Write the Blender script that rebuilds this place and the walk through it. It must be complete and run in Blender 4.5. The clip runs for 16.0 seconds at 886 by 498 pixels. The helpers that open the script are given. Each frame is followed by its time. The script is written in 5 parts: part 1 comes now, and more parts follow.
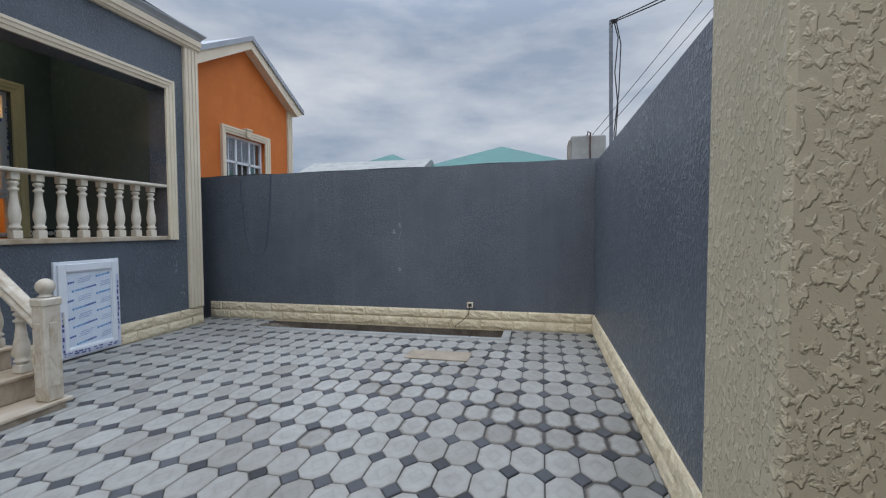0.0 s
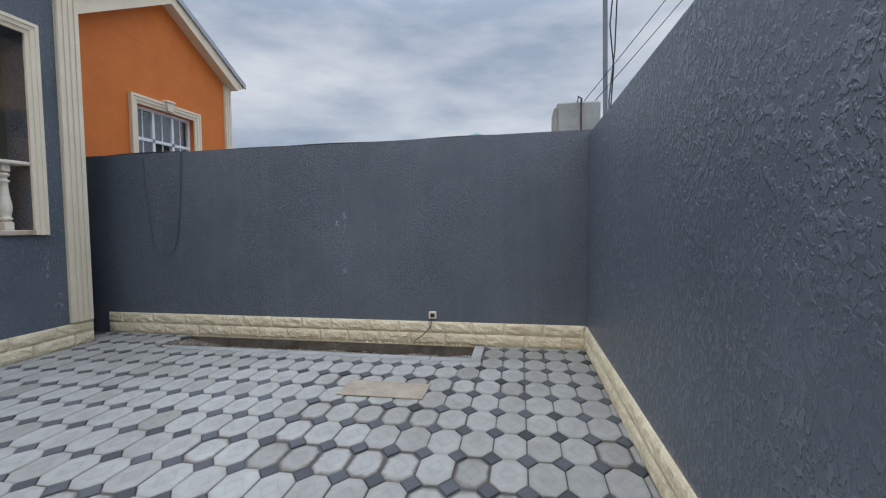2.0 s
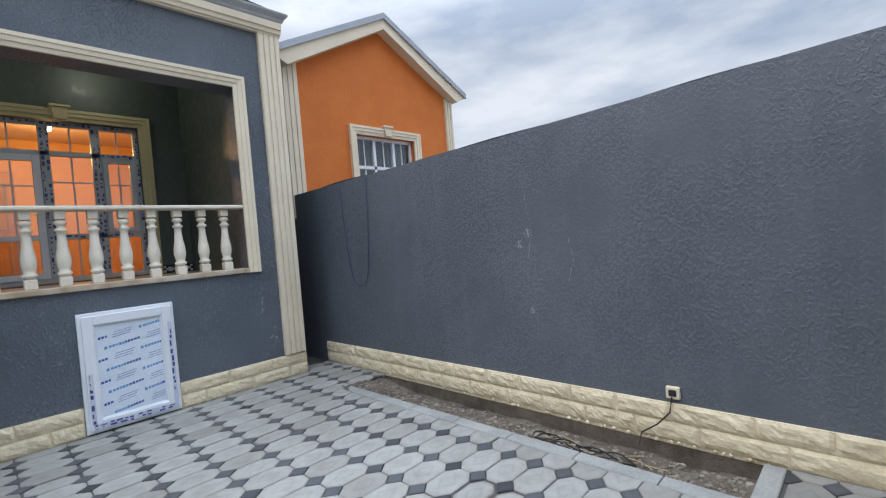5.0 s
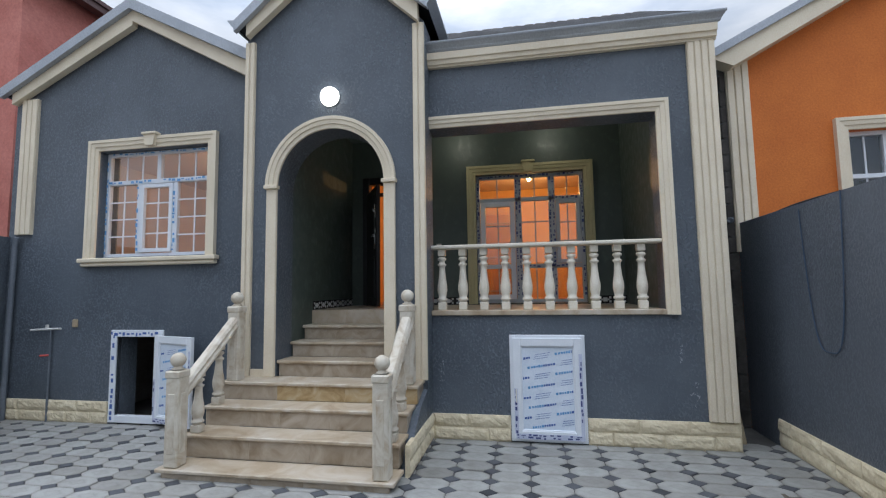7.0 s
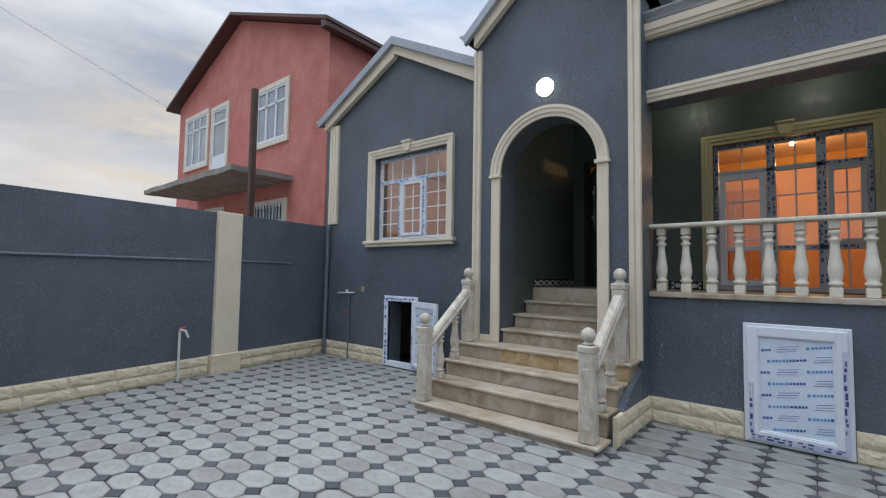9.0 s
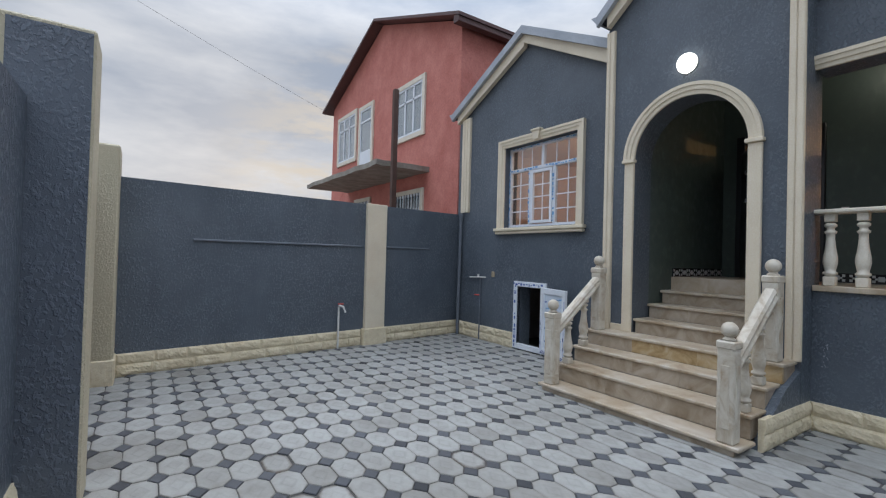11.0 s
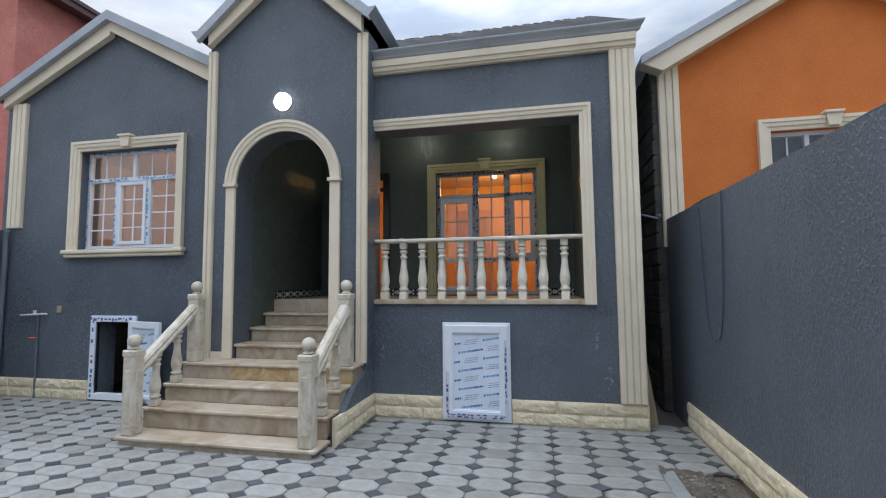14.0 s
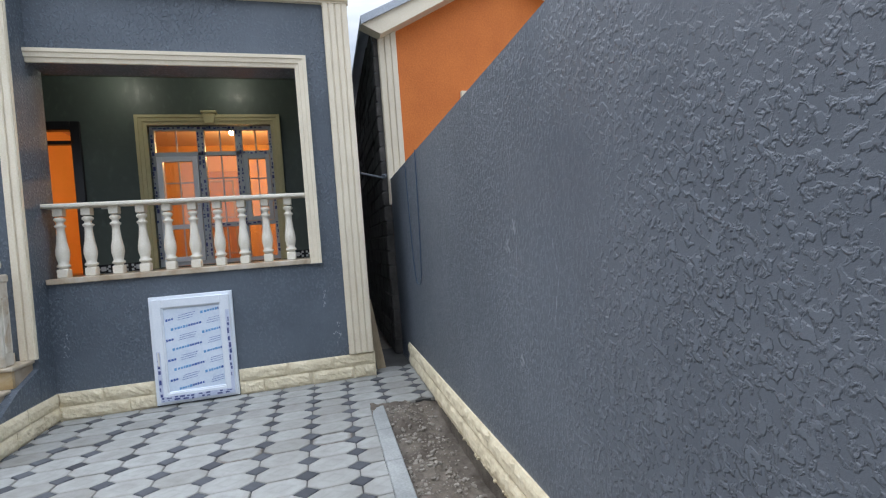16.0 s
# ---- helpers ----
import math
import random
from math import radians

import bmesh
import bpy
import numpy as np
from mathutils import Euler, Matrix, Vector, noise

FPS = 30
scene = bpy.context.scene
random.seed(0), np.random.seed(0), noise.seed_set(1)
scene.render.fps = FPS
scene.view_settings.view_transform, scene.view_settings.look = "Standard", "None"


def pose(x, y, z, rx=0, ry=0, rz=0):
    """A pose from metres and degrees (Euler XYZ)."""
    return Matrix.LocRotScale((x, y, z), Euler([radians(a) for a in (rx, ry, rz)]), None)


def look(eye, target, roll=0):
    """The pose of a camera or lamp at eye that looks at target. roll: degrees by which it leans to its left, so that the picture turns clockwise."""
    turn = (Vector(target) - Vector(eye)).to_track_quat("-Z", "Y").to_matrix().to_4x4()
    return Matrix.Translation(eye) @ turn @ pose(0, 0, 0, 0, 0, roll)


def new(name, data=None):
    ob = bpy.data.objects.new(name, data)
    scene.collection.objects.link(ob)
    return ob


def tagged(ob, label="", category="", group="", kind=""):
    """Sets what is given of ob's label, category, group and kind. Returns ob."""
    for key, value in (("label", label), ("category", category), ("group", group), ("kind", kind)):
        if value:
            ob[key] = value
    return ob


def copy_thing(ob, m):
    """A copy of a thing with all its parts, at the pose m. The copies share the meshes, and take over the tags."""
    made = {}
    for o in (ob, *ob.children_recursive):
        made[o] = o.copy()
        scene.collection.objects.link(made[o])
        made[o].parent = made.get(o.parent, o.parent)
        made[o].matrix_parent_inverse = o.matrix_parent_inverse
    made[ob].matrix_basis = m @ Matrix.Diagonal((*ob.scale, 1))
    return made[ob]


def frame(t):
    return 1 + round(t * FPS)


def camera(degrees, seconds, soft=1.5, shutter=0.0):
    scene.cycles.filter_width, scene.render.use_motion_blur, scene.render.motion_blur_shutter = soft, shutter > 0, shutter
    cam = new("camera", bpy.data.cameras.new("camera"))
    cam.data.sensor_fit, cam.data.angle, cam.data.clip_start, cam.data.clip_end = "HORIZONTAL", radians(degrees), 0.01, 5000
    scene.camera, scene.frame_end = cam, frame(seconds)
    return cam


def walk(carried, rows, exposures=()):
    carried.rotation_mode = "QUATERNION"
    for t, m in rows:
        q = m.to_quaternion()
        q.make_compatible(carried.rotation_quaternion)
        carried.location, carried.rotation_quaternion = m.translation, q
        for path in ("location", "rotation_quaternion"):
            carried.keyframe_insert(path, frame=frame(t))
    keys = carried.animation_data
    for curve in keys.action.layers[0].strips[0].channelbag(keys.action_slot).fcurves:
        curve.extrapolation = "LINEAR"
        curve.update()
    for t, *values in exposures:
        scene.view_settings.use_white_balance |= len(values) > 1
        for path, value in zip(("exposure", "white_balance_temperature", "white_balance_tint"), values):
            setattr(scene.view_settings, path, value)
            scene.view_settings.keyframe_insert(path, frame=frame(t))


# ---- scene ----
cam = camera(89.1, 16.0, soft=1.2)
PATH = [
    (0, (0.074, -0.12, 1.477), (-0.355, 1.831, 1.386), -0.2),
    (0.5, (0.131, 0.257, 1.461), (-0.414, 2.179, 1.356), -0.7),
    (1, (0.108, 0.595, 1.46), (-0.389, 2.529, 1.342), -0.2),
    (1.5, (0.069, 0.891, 1.434), (-0.278, 2.857, 1.314), -0.4),
    (2, (0.045, 1.256, 1.433), (-0.288, 3.225, 1.316), -0.4),
    (2.5, (0.026, 1.592, 1.434), (-0.343, 3.553, 1.307), -0.3),
    (3, (0.041, 1.97, 1.455), (-0.385, 3.919, 1.322), -1.8),
    (3.2, (0.037, 2.054, 1.448), (-0.398, 4.002, 1.316), -2.6),
    (5.3, (0.101, 3.293, 1.557), (-1.525, 4.457, 1.544), -4.5),
    (5.5, (0.102, 3.369, 1.567), (-1.665, 4.305, 1.573), -4.3),
    (6, (-0.033, 3.58, 1.566), (-1.974, 4.059, 1.617), -3.4),
    (6.5, (-0.151, 3.744, 1.604), (-2.144, 3.896, 1.693), -2.6),
    (7, (-0.179, 3.932, 1.638), (-2.14, 3.578, 1.809), -0.9),
    (7.5, (-0.174, 4.025, 1.615), (-2.049, 3.359, 1.817), 0.2),
    (8, (-0.106, 4.074, 1.582), (-1.914, 3.238, 1.769), 1.1),
    (8.5, (0.024, 4.161, 1.565), (-1.676, 3.116, 1.708), 1.1),
    (9, (0.061, 4.308, 1.537), (-1.474, 3.031, 1.648), 0.9),
    (9.2, (0.05, 4.4, 1.547), (-1.384, 3.01, 1.636), 0.9),
    (11.3, (0.25, 4.538, 1.584), (-0.861, 2.875, 1.612), 1.6),
    (11.5, (0.213, 4.559, 1.594), (-1.041, 3.002, 1.665), 1.3),
    (12, (0.132, 4.73, 1.605), (-1.412, 3.479, 1.829), 1.5),
    (12.5, (0.087, 4.881, 1.635), (-1.651, 3.924, 1.888), 0.8),
    (13, (0.062, 4.901, 1.598), (-1.766, 4.132, 1.853), 0.5),
    (13.5, (0.031, 4.875, 1.601), (-1.854, 4.242, 1.82), -0.0),
    (14, (0.051, 4.851, 1.588), (-1.901, 4.44, 1.735), -0.5),
    (14.5, (0.049, 4.856, 1.546), (-1.948, 4.766, 1.604), -0.8),
    (15, (0.101, 5.015, 1.527), (-1.876, 5.312, 1.53), -2.1),
    (15.3, (0.1, 5.194, 1.498), (-1.845, 5.657, 1.478), -2.2),
    (15.5, (0.089, 5.306, 1.499), (-1.849, 5.799, 1.475), -1.8),
    (16, (0.018, 5.514, 1.492), (-1.917, 6.019, 1.447), -4.3),
]
EXPOSURES = [(0, -0.05), (1.5, 0.0), (3, 0.15), (5.5, 0.38), (6.5, 0.28), (7, 0.15), (8, 0.18), (9, 0.0), (11.5, -0.05), (12.5, 0.08), (14, 0.2), (15, 0.35), (16, 0.6)]
walk(cam, [(t, look(eye, target, roll)) for t, eye, target, roll in PATH], EXPOSURES)

# ---- world and sun: an overcast dusk, brighter low in the south ----
world = bpy.data.worlds.new("dusk_sky")
scene.world = world
world.use_nodes = True
wn, wl = world.node_tree.nodes, world.node_tree.links
wn.clear()
w_out = wn.new("ShaderNodeOutputWorld")
w_bg = wn.new("ShaderNodeBackground")
w_sky = wn.new("ShaderNodeTexSky")
w_sky.sky_type, w_sky.sun_disc = "NISHITA", False
w_sky.sun_elevation, w_sky.sun_rotation = radians(14), radians(188)
w_sky.air_density, w_sky.dust_density, w_sky.ozone_density = 1.0, 2.0, 1.5
w_co = wn.new("ShaderNodeTexCoord")
w_map = wn.new("ShaderNodeMapping")
w_map.inputs["Scale"].default_value = (1.0, 1.0, 3.2)
w_noise = wn.new("ShaderNodeTexNoise")
w_noise.inputs["Scale"].default_value, w_noise.inputs["Detail"].default_value, w_noise.inputs["Roughness"].default_value = 2.6, 7.0, 0.55
w_ramp = wn.new("ShaderNodeValToRGB")
w_ramp.color_ramp.elements[0].position, w_ramp.color_ramp.elements[1].position = 0.37, 0.64
w_ramp.color_ramp.elements[0].color, w_ramp.color_ramp.elements[1].color = (3.3, 4.0, 5.2, 1), (6.5, 6.9, 7.6, 1)
w_mix = wn.new("ShaderNodeMix")
w_mix.data_type = "RGBA"
w_mix.inputs["Factor"].default_value = 0.955
wl.new(w_co.outputs["Generated"], w_map.inputs["Vector"])
wl.new(w_map.outputs["Vector"], w_noise.inputs["Vector"])
wl.new(w_noise.outputs["Fac"], w_ramp.inputs["Fac"])
wl.new(w_sky.outputs["Color"], w_mix.inputs["A"])
wl.new(w_ramp.outputs["Color"], w_mix.inputs["B"])
# an overcast sky grows brighter towards the zenith
w_sep = wn.new("ShaderNodeSeparateXYZ")
wl.new(w_co.outputs["Generated"], w_sep.inputs["Vector"])
w_rise = wn.new("ShaderNodeMapRange")
w_rise.interpolation_type = "SMOOTHSTEP"
w_rise.inputs["From Min"].default_value, w_rise.inputs["From Max"].default_value = 0.35, 1.0
w_rise.inputs["To Min"].default_value, w_rise.inputs["To Max"].default_value = 0.098, 0.47
wl.new(w_sep.outputs["Z"], w_rise.inputs["Value"])
wl.new(w_rise.outputs["Result"], w_bg.inputs["Strength"])
# the low sun warms the broken cloud in the south
w_dot = wn.new("ShaderNodeVectorMath")
w_dot.operation = "DOT_PRODUCT"
w_dot.inputs[1].default_value = (-0.41, -0.90, 0.12)
wl.new(w_co.outputs["Generated"], w_dot.inputs[0])
w_near = wn.new("ShaderNodeMapRange")
w_near.interpolation_type = "SMOOTHSTEP"
w_near.inputs["From Min"].default_value, w_near.inputs["From Max"].default_value = 0.93, 1.0
wl.new(w_dot.outputs["Value"], w_near.inputs["Value"])
w_break = wn.new("ShaderNodeTexNoise")
w_break.inputs["Scale"].default_value, w_break.inputs["Detail"].default_value, w_break.inputs["Roughness"].default_value = 7.0, 6.0, 0.6
wl.new(w_map.outputs["Vector"], w_break.inputs["Vector"])
w_gaps = wn.new("ShaderNodeMapRange")
w_gaps.interpolation_type = "SMOOTHSTEP"
w_gaps.inputs["From Min"].default_value, w_gaps.inputs["From Max"].default_value = 0.40, 0.66
wl.new(w_break.outputs["Fac"], w_gaps.inputs["Value"])
w_both = wn.new("ShaderNodeMath")
w_both.operation = "MULTIPLY"
wl.new(w_near.outputs["Result"], w_both.inputs[0])
wl.new(w_gaps.outputs["Result"], w_both.inputs[1])
w_warm = wn.new("ShaderNodeMix")
w_warm.data_type = "RGBA"
w_warm.inputs["B"].default_value = (7.7, 6.9, 5.9, 1)
wl.new(w_both.outputs["Value"], w_warm.inputs["Factor"])
wl.new(w_mix.outputs["Result"], w_warm.inputs["A"])
wl.new(w_warm.outputs["Result"], w_bg.inputs["Color"])
wl.new(w_bg.outputs["Background"], w_out.inputs["Surface"])

sun = new("sun", bpy.data.lights.new("sun", "SUN"))
sun.data.energy, sun.data.angle, sun.data.color = 0.6, radians(40), (1.0, 0.93, 0.84)
sun.matrix_world = look((-3, -10, 11), (0, 0, 0))


def room_lamp(name, place, watts, colour, radius):
    lamp = new(name, bpy.data.lights.new(name, "POINT"))
    lamp.data.energy, lamp.data.color, lamp.data.shadow_soft_size = watts, colour, radius
    lamp.location = place
    return lamp


room_lamp("hall_light", (-9.3, 4.1, 3.4), 66, (1.0, 0.56, 0.22), 0.06)
room_lamp("porch_light", (-6.75, 2.95, 4.02), 3.5, (1.0, 0.95, 0.82), 0.04)
room_lamp("porch_light", (-6.75, 4.35, 4.02), 3.5, (1.0, 0.95, 0.82), 0.04)
room_lamp("bedroom_light", (-7.2, -0.4, 3.3), 36, (1.0, 0.7, 0.48), 0.06)


# ---- materials ----
def mat(name, colour, rough=0.6, metal=0.0, spec=0.5):
    m = bpy.data.materials.new(name)
    m.use_nodes = True
    b = m.node_tree.nodes["Principled BSDF"]
    b.inputs["Base Color"].default_value = (*colour, 1)
    b.inputs["Roughness"].default_value, b.inputs["Metallic"].default_value = rough, metal
    b.inputs["Specular IOR Level"].default_value = spec
    return m


def node(m, kind, **values):
    n = m.node_tree.nodes.new(kind)
    for key, value in values.items():
        n.inputs[key.replace("_", " ")].default_value = value
    return n


def wire(m, a, ao, b, bi):
    m.node_tree.links.new(a.outputs[ao], b.inputs[bi])


def bsdf(m):
    return m.node_tree.nodes["Principled BSDF"]


def ramp(m, source, out, stops):
    r = m.node_tree.nodes.new("ShaderNodeValToRGB")
    while len(r.color_ramp.elements) < len(stops):
        r.color_ramp.elements.new(0.5)
    for e, (p, c) in zip(r.color_ramp.elements, stops):
        e.position, e.color = p, (*c, 1)
    wire(m, source, out, r, "Fac")
    return r


def coords(m, kind="Object"):
    return m.node_tree.nodes.new("ShaderNodeTexCoord"), kind


def grained(name, dark, light, rough=0.7, scale=3.0, fine=60.0, bump=0.2, depth=0.003, metal=0.0, spec=0.5, stretch=(1, 1, 1)):
    """A surface with broad stains, fine grain and a fine relief."""
    m = mat(name, light, rough, metal, spec)
    c = m.node_tree.nodes.new("ShaderNodeTexCoord")
    mp = node(m, "ShaderNodeMapping")
    mp.inputs["Scale"].default_value = stretch
    geo = m.node_tree.nodes.new("ShaderNodeNewGeometry")
    wire(m, geo, "Position", mp, "Vector")
    big = node(m, "ShaderNodeTexNoise", Scale=scale, Detail=6.0, Roughness=0.6)
    wire(m, mp, "Vector", big, "Vector")
    small = node(m, "ShaderNodeTexNoise", Scale=fine, Detail=4.0, Roughness=0.6)
    wire(m, mp, "Vector", small, "Vector")
    r = ramp(m, big, "Fac", ((0.3, dark), (0.7, light)))
    mix = m.node_tree.nodes.new("ShaderNodeMix")
    mix.data_type, mix.blend_type = "RGBA", "OVERLAY"
    mix.inputs["Factor"].default_value = 0.35
    wire(m, r, "Color", mix, "A")
    wire(m, small, "Fac", mix, "B")
    wire(m, mix, "Result", bsdf(m), "Base Color")
    bp = node(m, "ShaderNodeBump", Strength=bump, Distance=depth)
    wire(m, small, "Fac", bp, "Height")
    wire(m, bp, "Normal", bsdf(m), "Normal")
    return m


def stucco(name, dark, light, rough, flake, strength, distance, chips=0.5, pale=0.3, runs=0.0):
    """Textured plaster: raised smeared flakes over a fine sandy ground."""
    m = mat(name, light, rough, 0.0, 0.5)
    geo = m.node_tree.nodes.new("ShaderNodeNewGeometry")
    warp = node(m, "ShaderNodeTexNoise", Scale=flake * 0.7, Detail=2.0)
    wire(m, geo, "Position", warp, "Vector")
    add = m.node_tree.nodes.new("ShaderNodeVectorMath")
    add.operation = "MULTIPLY_ADD"
    add.inputs[1].default_value = (0.016, 0.016, 0.016)
    wire(m, warp, "Color", add, 0)
    wire(m, geo, "Position", add, 2)
    drag = node(m, "ShaderNodeMapping")
    drag.inputs["Scale"].default_value = (1.0, 1.0, 0.75)
    wire(m, add, "Vector", drag, "Vector")
    flakes = node(m, "ShaderNodeTexNoise", Scale=flake, Detail=3.0, Roughness=0.5, Distortion=0.2)
    wire(m, drag, "Vector", flakes, "Vector")
    patch = node(m, "ShaderNodeTexNoise", Scale=1.3, Detail=3.0)
    wire(m, geo, "Position", patch, "Vector")
    edge = ramp(m, flakes, "Fac", ((chips, (0, 0, 0)), (chips + 0.115, (1, 1, 1))))
    amount = ramp(m, patch, "Fac", ((0.36, (0.15, 0.15, 0.15)), (0.66, (1, 1, 1))))
    mul = m.node_tree.nodes.new("ShaderNodeMath")
    mul.operation = "MULTIPLY"
    wire(m, edge, "Color", mul, 0)
    wire(m, amount, "Color", mul, 1)
    sand = node(m, "ShaderNodeTexNoise", Scale=150.0, Detail=3.0, Roughness=0.7)
    wire(m, geo, "Position", sand, "Vector")
    tot = m.node_tree.nodes.new("ShaderNodeMath")
    tot.operation = "MULTIPLY_ADD"
    tot.inputs[1].default_value = 0.22
    wire(m, sand, "Fac", tot, 0)
    wire(m, mul, "Value", tot, 2)
    bp = node(m, "ShaderNodeBump", Strength=strength, Distance=distance)
    wire(m, tot, "Value", bp, "Height")
    wire(m, bp, "Normal", bsdf(m), "Normal")
    stain = node(m, "ShaderNodeTexNoise", Scale=0.9, Detail=8.0, Roughness=0.65)
    wire(m, geo, "Position", stain, "Vector")
    col = ramp(m, stain, "Fac", ((0.3, dark), (0.72, light)))
    fleck = m.node_tree.nodes.new("ShaderNodeMix")
    fleck.data_type, fleck.blend_type = "RGBA", "MIX"
    part_of = m.node_tree.nodes.new("ShaderNodeMath")
    part_of.operation = "MULTIPLY"
    part_of.inputs[1].default_value = pale
    wire(m, mul, "Value", part_of, 0)
    wire(m, part_of, "Value", fleck, "Factor")
    run_map = node(m, "ShaderNodeMapping")
    run_map.inputs["Scale"].default_value = (7.0, 7.0, 0.35)
    wire(m, geo, "Position", run_map, "Vector")
    run = node(m, "ShaderNodeTexNoise", Scale=1.0, Detail=5.0, Roughness=0.6)
    wire(m, run_map, "Vector", run, "Vector")
    run_fac = ramp(m, run, "Fac", ((0.5, (0, 0, 0)), (0.75, (runs,) * 3)))
    washed = m.node_tree.nodes.new("ShaderNodeMix")
    washed.data_type = "RGBA"
    wire(m, run_fac, "Color", washed, "Factor")
    wire(m, col, "Color", washed, "A")
    washed.inputs["B"].default_value = (*[min(0.8, 1.7 * c) for c in light], 1)
    wire(m, washed, "Result", fleck, "A")
    fleck.inputs["B"].default_value = (*[min(0.8, 1.45 * c) for c in light], 1)
    wire(m, fleck, "Result", bsdf(m), "Base Color")
    rr = ramp(m, flakes, "Fac", ((0.35, (rough + 0.1,) * 3), (0.7, (rough - 0.1,) * 3)))
    wire(m, rr, "Color", bsdf(m), "Roughness")
    return m


def veined(name, dark, mid, light, rough=0.4, scale=2.2):
    """Polished beige stone with soft veins."""
    m = mat(name, mid, rough)
    geo = m.node_tree.nodes.new("ShaderNodeNewGeometry")
    info = m.node_tree.nodes.new("ShaderNodeObjectInfo")
    add = m.node_tree.nodes.new("ShaderNodeVectorMath")
    add.operation = "MULTIPLY_ADD"
    add.inputs[1].default_value = (7, 7, 7)
    wire(m, info, "Random", add, 0)
    wire(m, geo, "Position", add, 2)
    n = node(m, "ShaderNodeTexNoise", Scale=scale, Detail=8.0, Roughness=0.62, Distortion=1.4)
    wire(m, add, "Vector", n, "Vector")
    c = ramp(m, n, "Fac", ((0.3, dark), (0.5, mid), (0.68, light)))
    wire(m, c, "Color", bsdf(m), "Base Color")
    f = node(m, "ShaderNodeTexNoise", Scale=90.0, Detail=3.0)
    wire(m, geo, "Position", f, "Vector")
    bp = node(m, "ShaderNodeBump", Strength=0.15, Distance=0.002)
    wire(m, f, "Fac", bp, "Height")
    wire(m, bp, "Normal", bsdf(m), "Normal")
    return m


def paver_material(name, dark, light, joined, soil=0.3, brown=(0.16, 0.135, 0.105)):
    """Cast paving: each stone its own tone, dusty blotches, a faint pressed lozenge."""
    m = mat(name, light, 0.75)
    geo = m.node_tree.nodes.new("ShaderNodeNewGeometry")
    if joined:
        tone, out = geo, "Random Per Island"
    else:
        tone, out = m.node_tree.nodes.new("ShaderNodeObjectInfo"), "Random"
    base = ramp(m, tone, out, ((0.0, dark), (0.12, tuple(0.55 * a + 0.45 * b for a, b in zip(dark, light))), (0.4, tuple(0.2 * a + 0.8 * b for a, b in zip(dark, light))), (1.0, light)))
    n = node(m, "ShaderNodeTexNoise", Scale=6.0, Detail=8.0, Roughness=0.7)
    wire(m, geo, "Position", n, "Vector")
    blot = ramp(m, n, "Fac", ((0.32, (0.62, 0.6, 0.57)), (0.6, (1, 1, 1))))
    big = node(m, "ShaderNodeTexNoise", Scale=0.7, Detail=4.0, Roughness=0.6)
    wire(m, geo, "Position", big, "Vector")
    bigr = ramp(m, big, "Fac", ((0.35, (0.82, 0.81, 0.79)), (0.65, (1, 1, 1))))
    m1 = m.node_tree.nodes.new("ShaderNodeMix")
    m1.data_type, m1.blend_type = "RGBA", "MULTIPLY"
    m1.inputs["Factor"].default_value = 0.55
    wire(m, base, "Color", m1, "A")
    wire(m, blot, "Color", m1, "B")
    m2 = m.node_tree.nodes.new("ShaderNodeMix")
    m2.data_type, m2.blend_type = "RGBA", "MULTIPLY"
    m2.inputs["Factor"].default_value = 1.0
    wire(m, m1, "Result", m2, "A")
    wire(m, bigr, "Color", m2, "B")
    uv = m.node_tree.nodes.new("ShaderNodeUVMap")
    sep = m.node_tree.nodes.new("ShaderNodeSeparateXYZ")
    wire(m, uv, "UV", sep, "Vector")
    ax = m.node_tree.nodes.new("ShaderNodeMath")
    ax.operation = "ABSOLUTE"
    ay = m.node_tree.nodes.new("ShaderNodeMath")
    ay.operation = "ABSOLUTE"
    wire(m, sep, "X", ax, 0)
    wire(m, sep, "Y", ay, 0)
    s = m.node_tree.nodes.new("ShaderNodeMath")
    s.operation = "ADD"
    wire(m, ax, "Value", s, 0)
    wire(m, ay, "Value", s, 1)
    # soil caught along the rim, unevenly
    far = m.node_tree.nodes.new("ShaderNodeMath")
    far.operation = "MAXIMUM"
    wire(m, ax, "Value", far, 0)
    wire(m, ay, "Value", far, 1)
    corner = m.node_tree.nodes.new("ShaderNodeMath")
    corner.operation = "MULTIPLY"
    corner.inputs[1].default_value = 0.64
    wire(m, s, "Value", corner, 0)
    rim = m.node_tree.nodes.new("ShaderNodeMath")
    rim.operation = "MAXIMUM"
    wire(m, far, "Value", rim, 0)
    wire(m, corner, "Value", rim, 1)
    wander = node(m, "ShaderNodeTexNoise", Scale=14.0, Detail=5.0, Roughness=0.65)
    wire(m, geo, "Position", wander, "Vector")
    reach = m.node_tree.nodes.new("ShaderNodeMath")
    reach.operation = "MULTIPLY_ADD"
    reach.inputs[1].default_value = 0.3
    wire(m, wander, "Fac", reach, 0)
    wire(m, rim, "Value", reach, 2)
    soiled = ramp(m, reach, "Value", ((0.56, (0, 0, 0)), (0.72, (soil,) * 3)))
    worn_rim = m.node_tree.nodes.new("ShaderNodeMix")
    worn_rim.data_type = "RGBA"
    wire(m, soiled, "Color", worn_rim, "Factor")
    wire(m, m2, "Result", worn_rim, "A")
    worn_rim.inputs["B"].default_value = (*brown, 1)
    # the lozenge's groove is darkened in the colour too, besides its relief
    mark = ramp(m, s, "Value", ((0.0, (0.93,) * 3), (0.2, (0.93,) * 3), (0.25, (0.78,) * 3), (0.4, (1,) * 3)))
    pressed = m.node_tree.nodes.new("ShaderNodeMix")
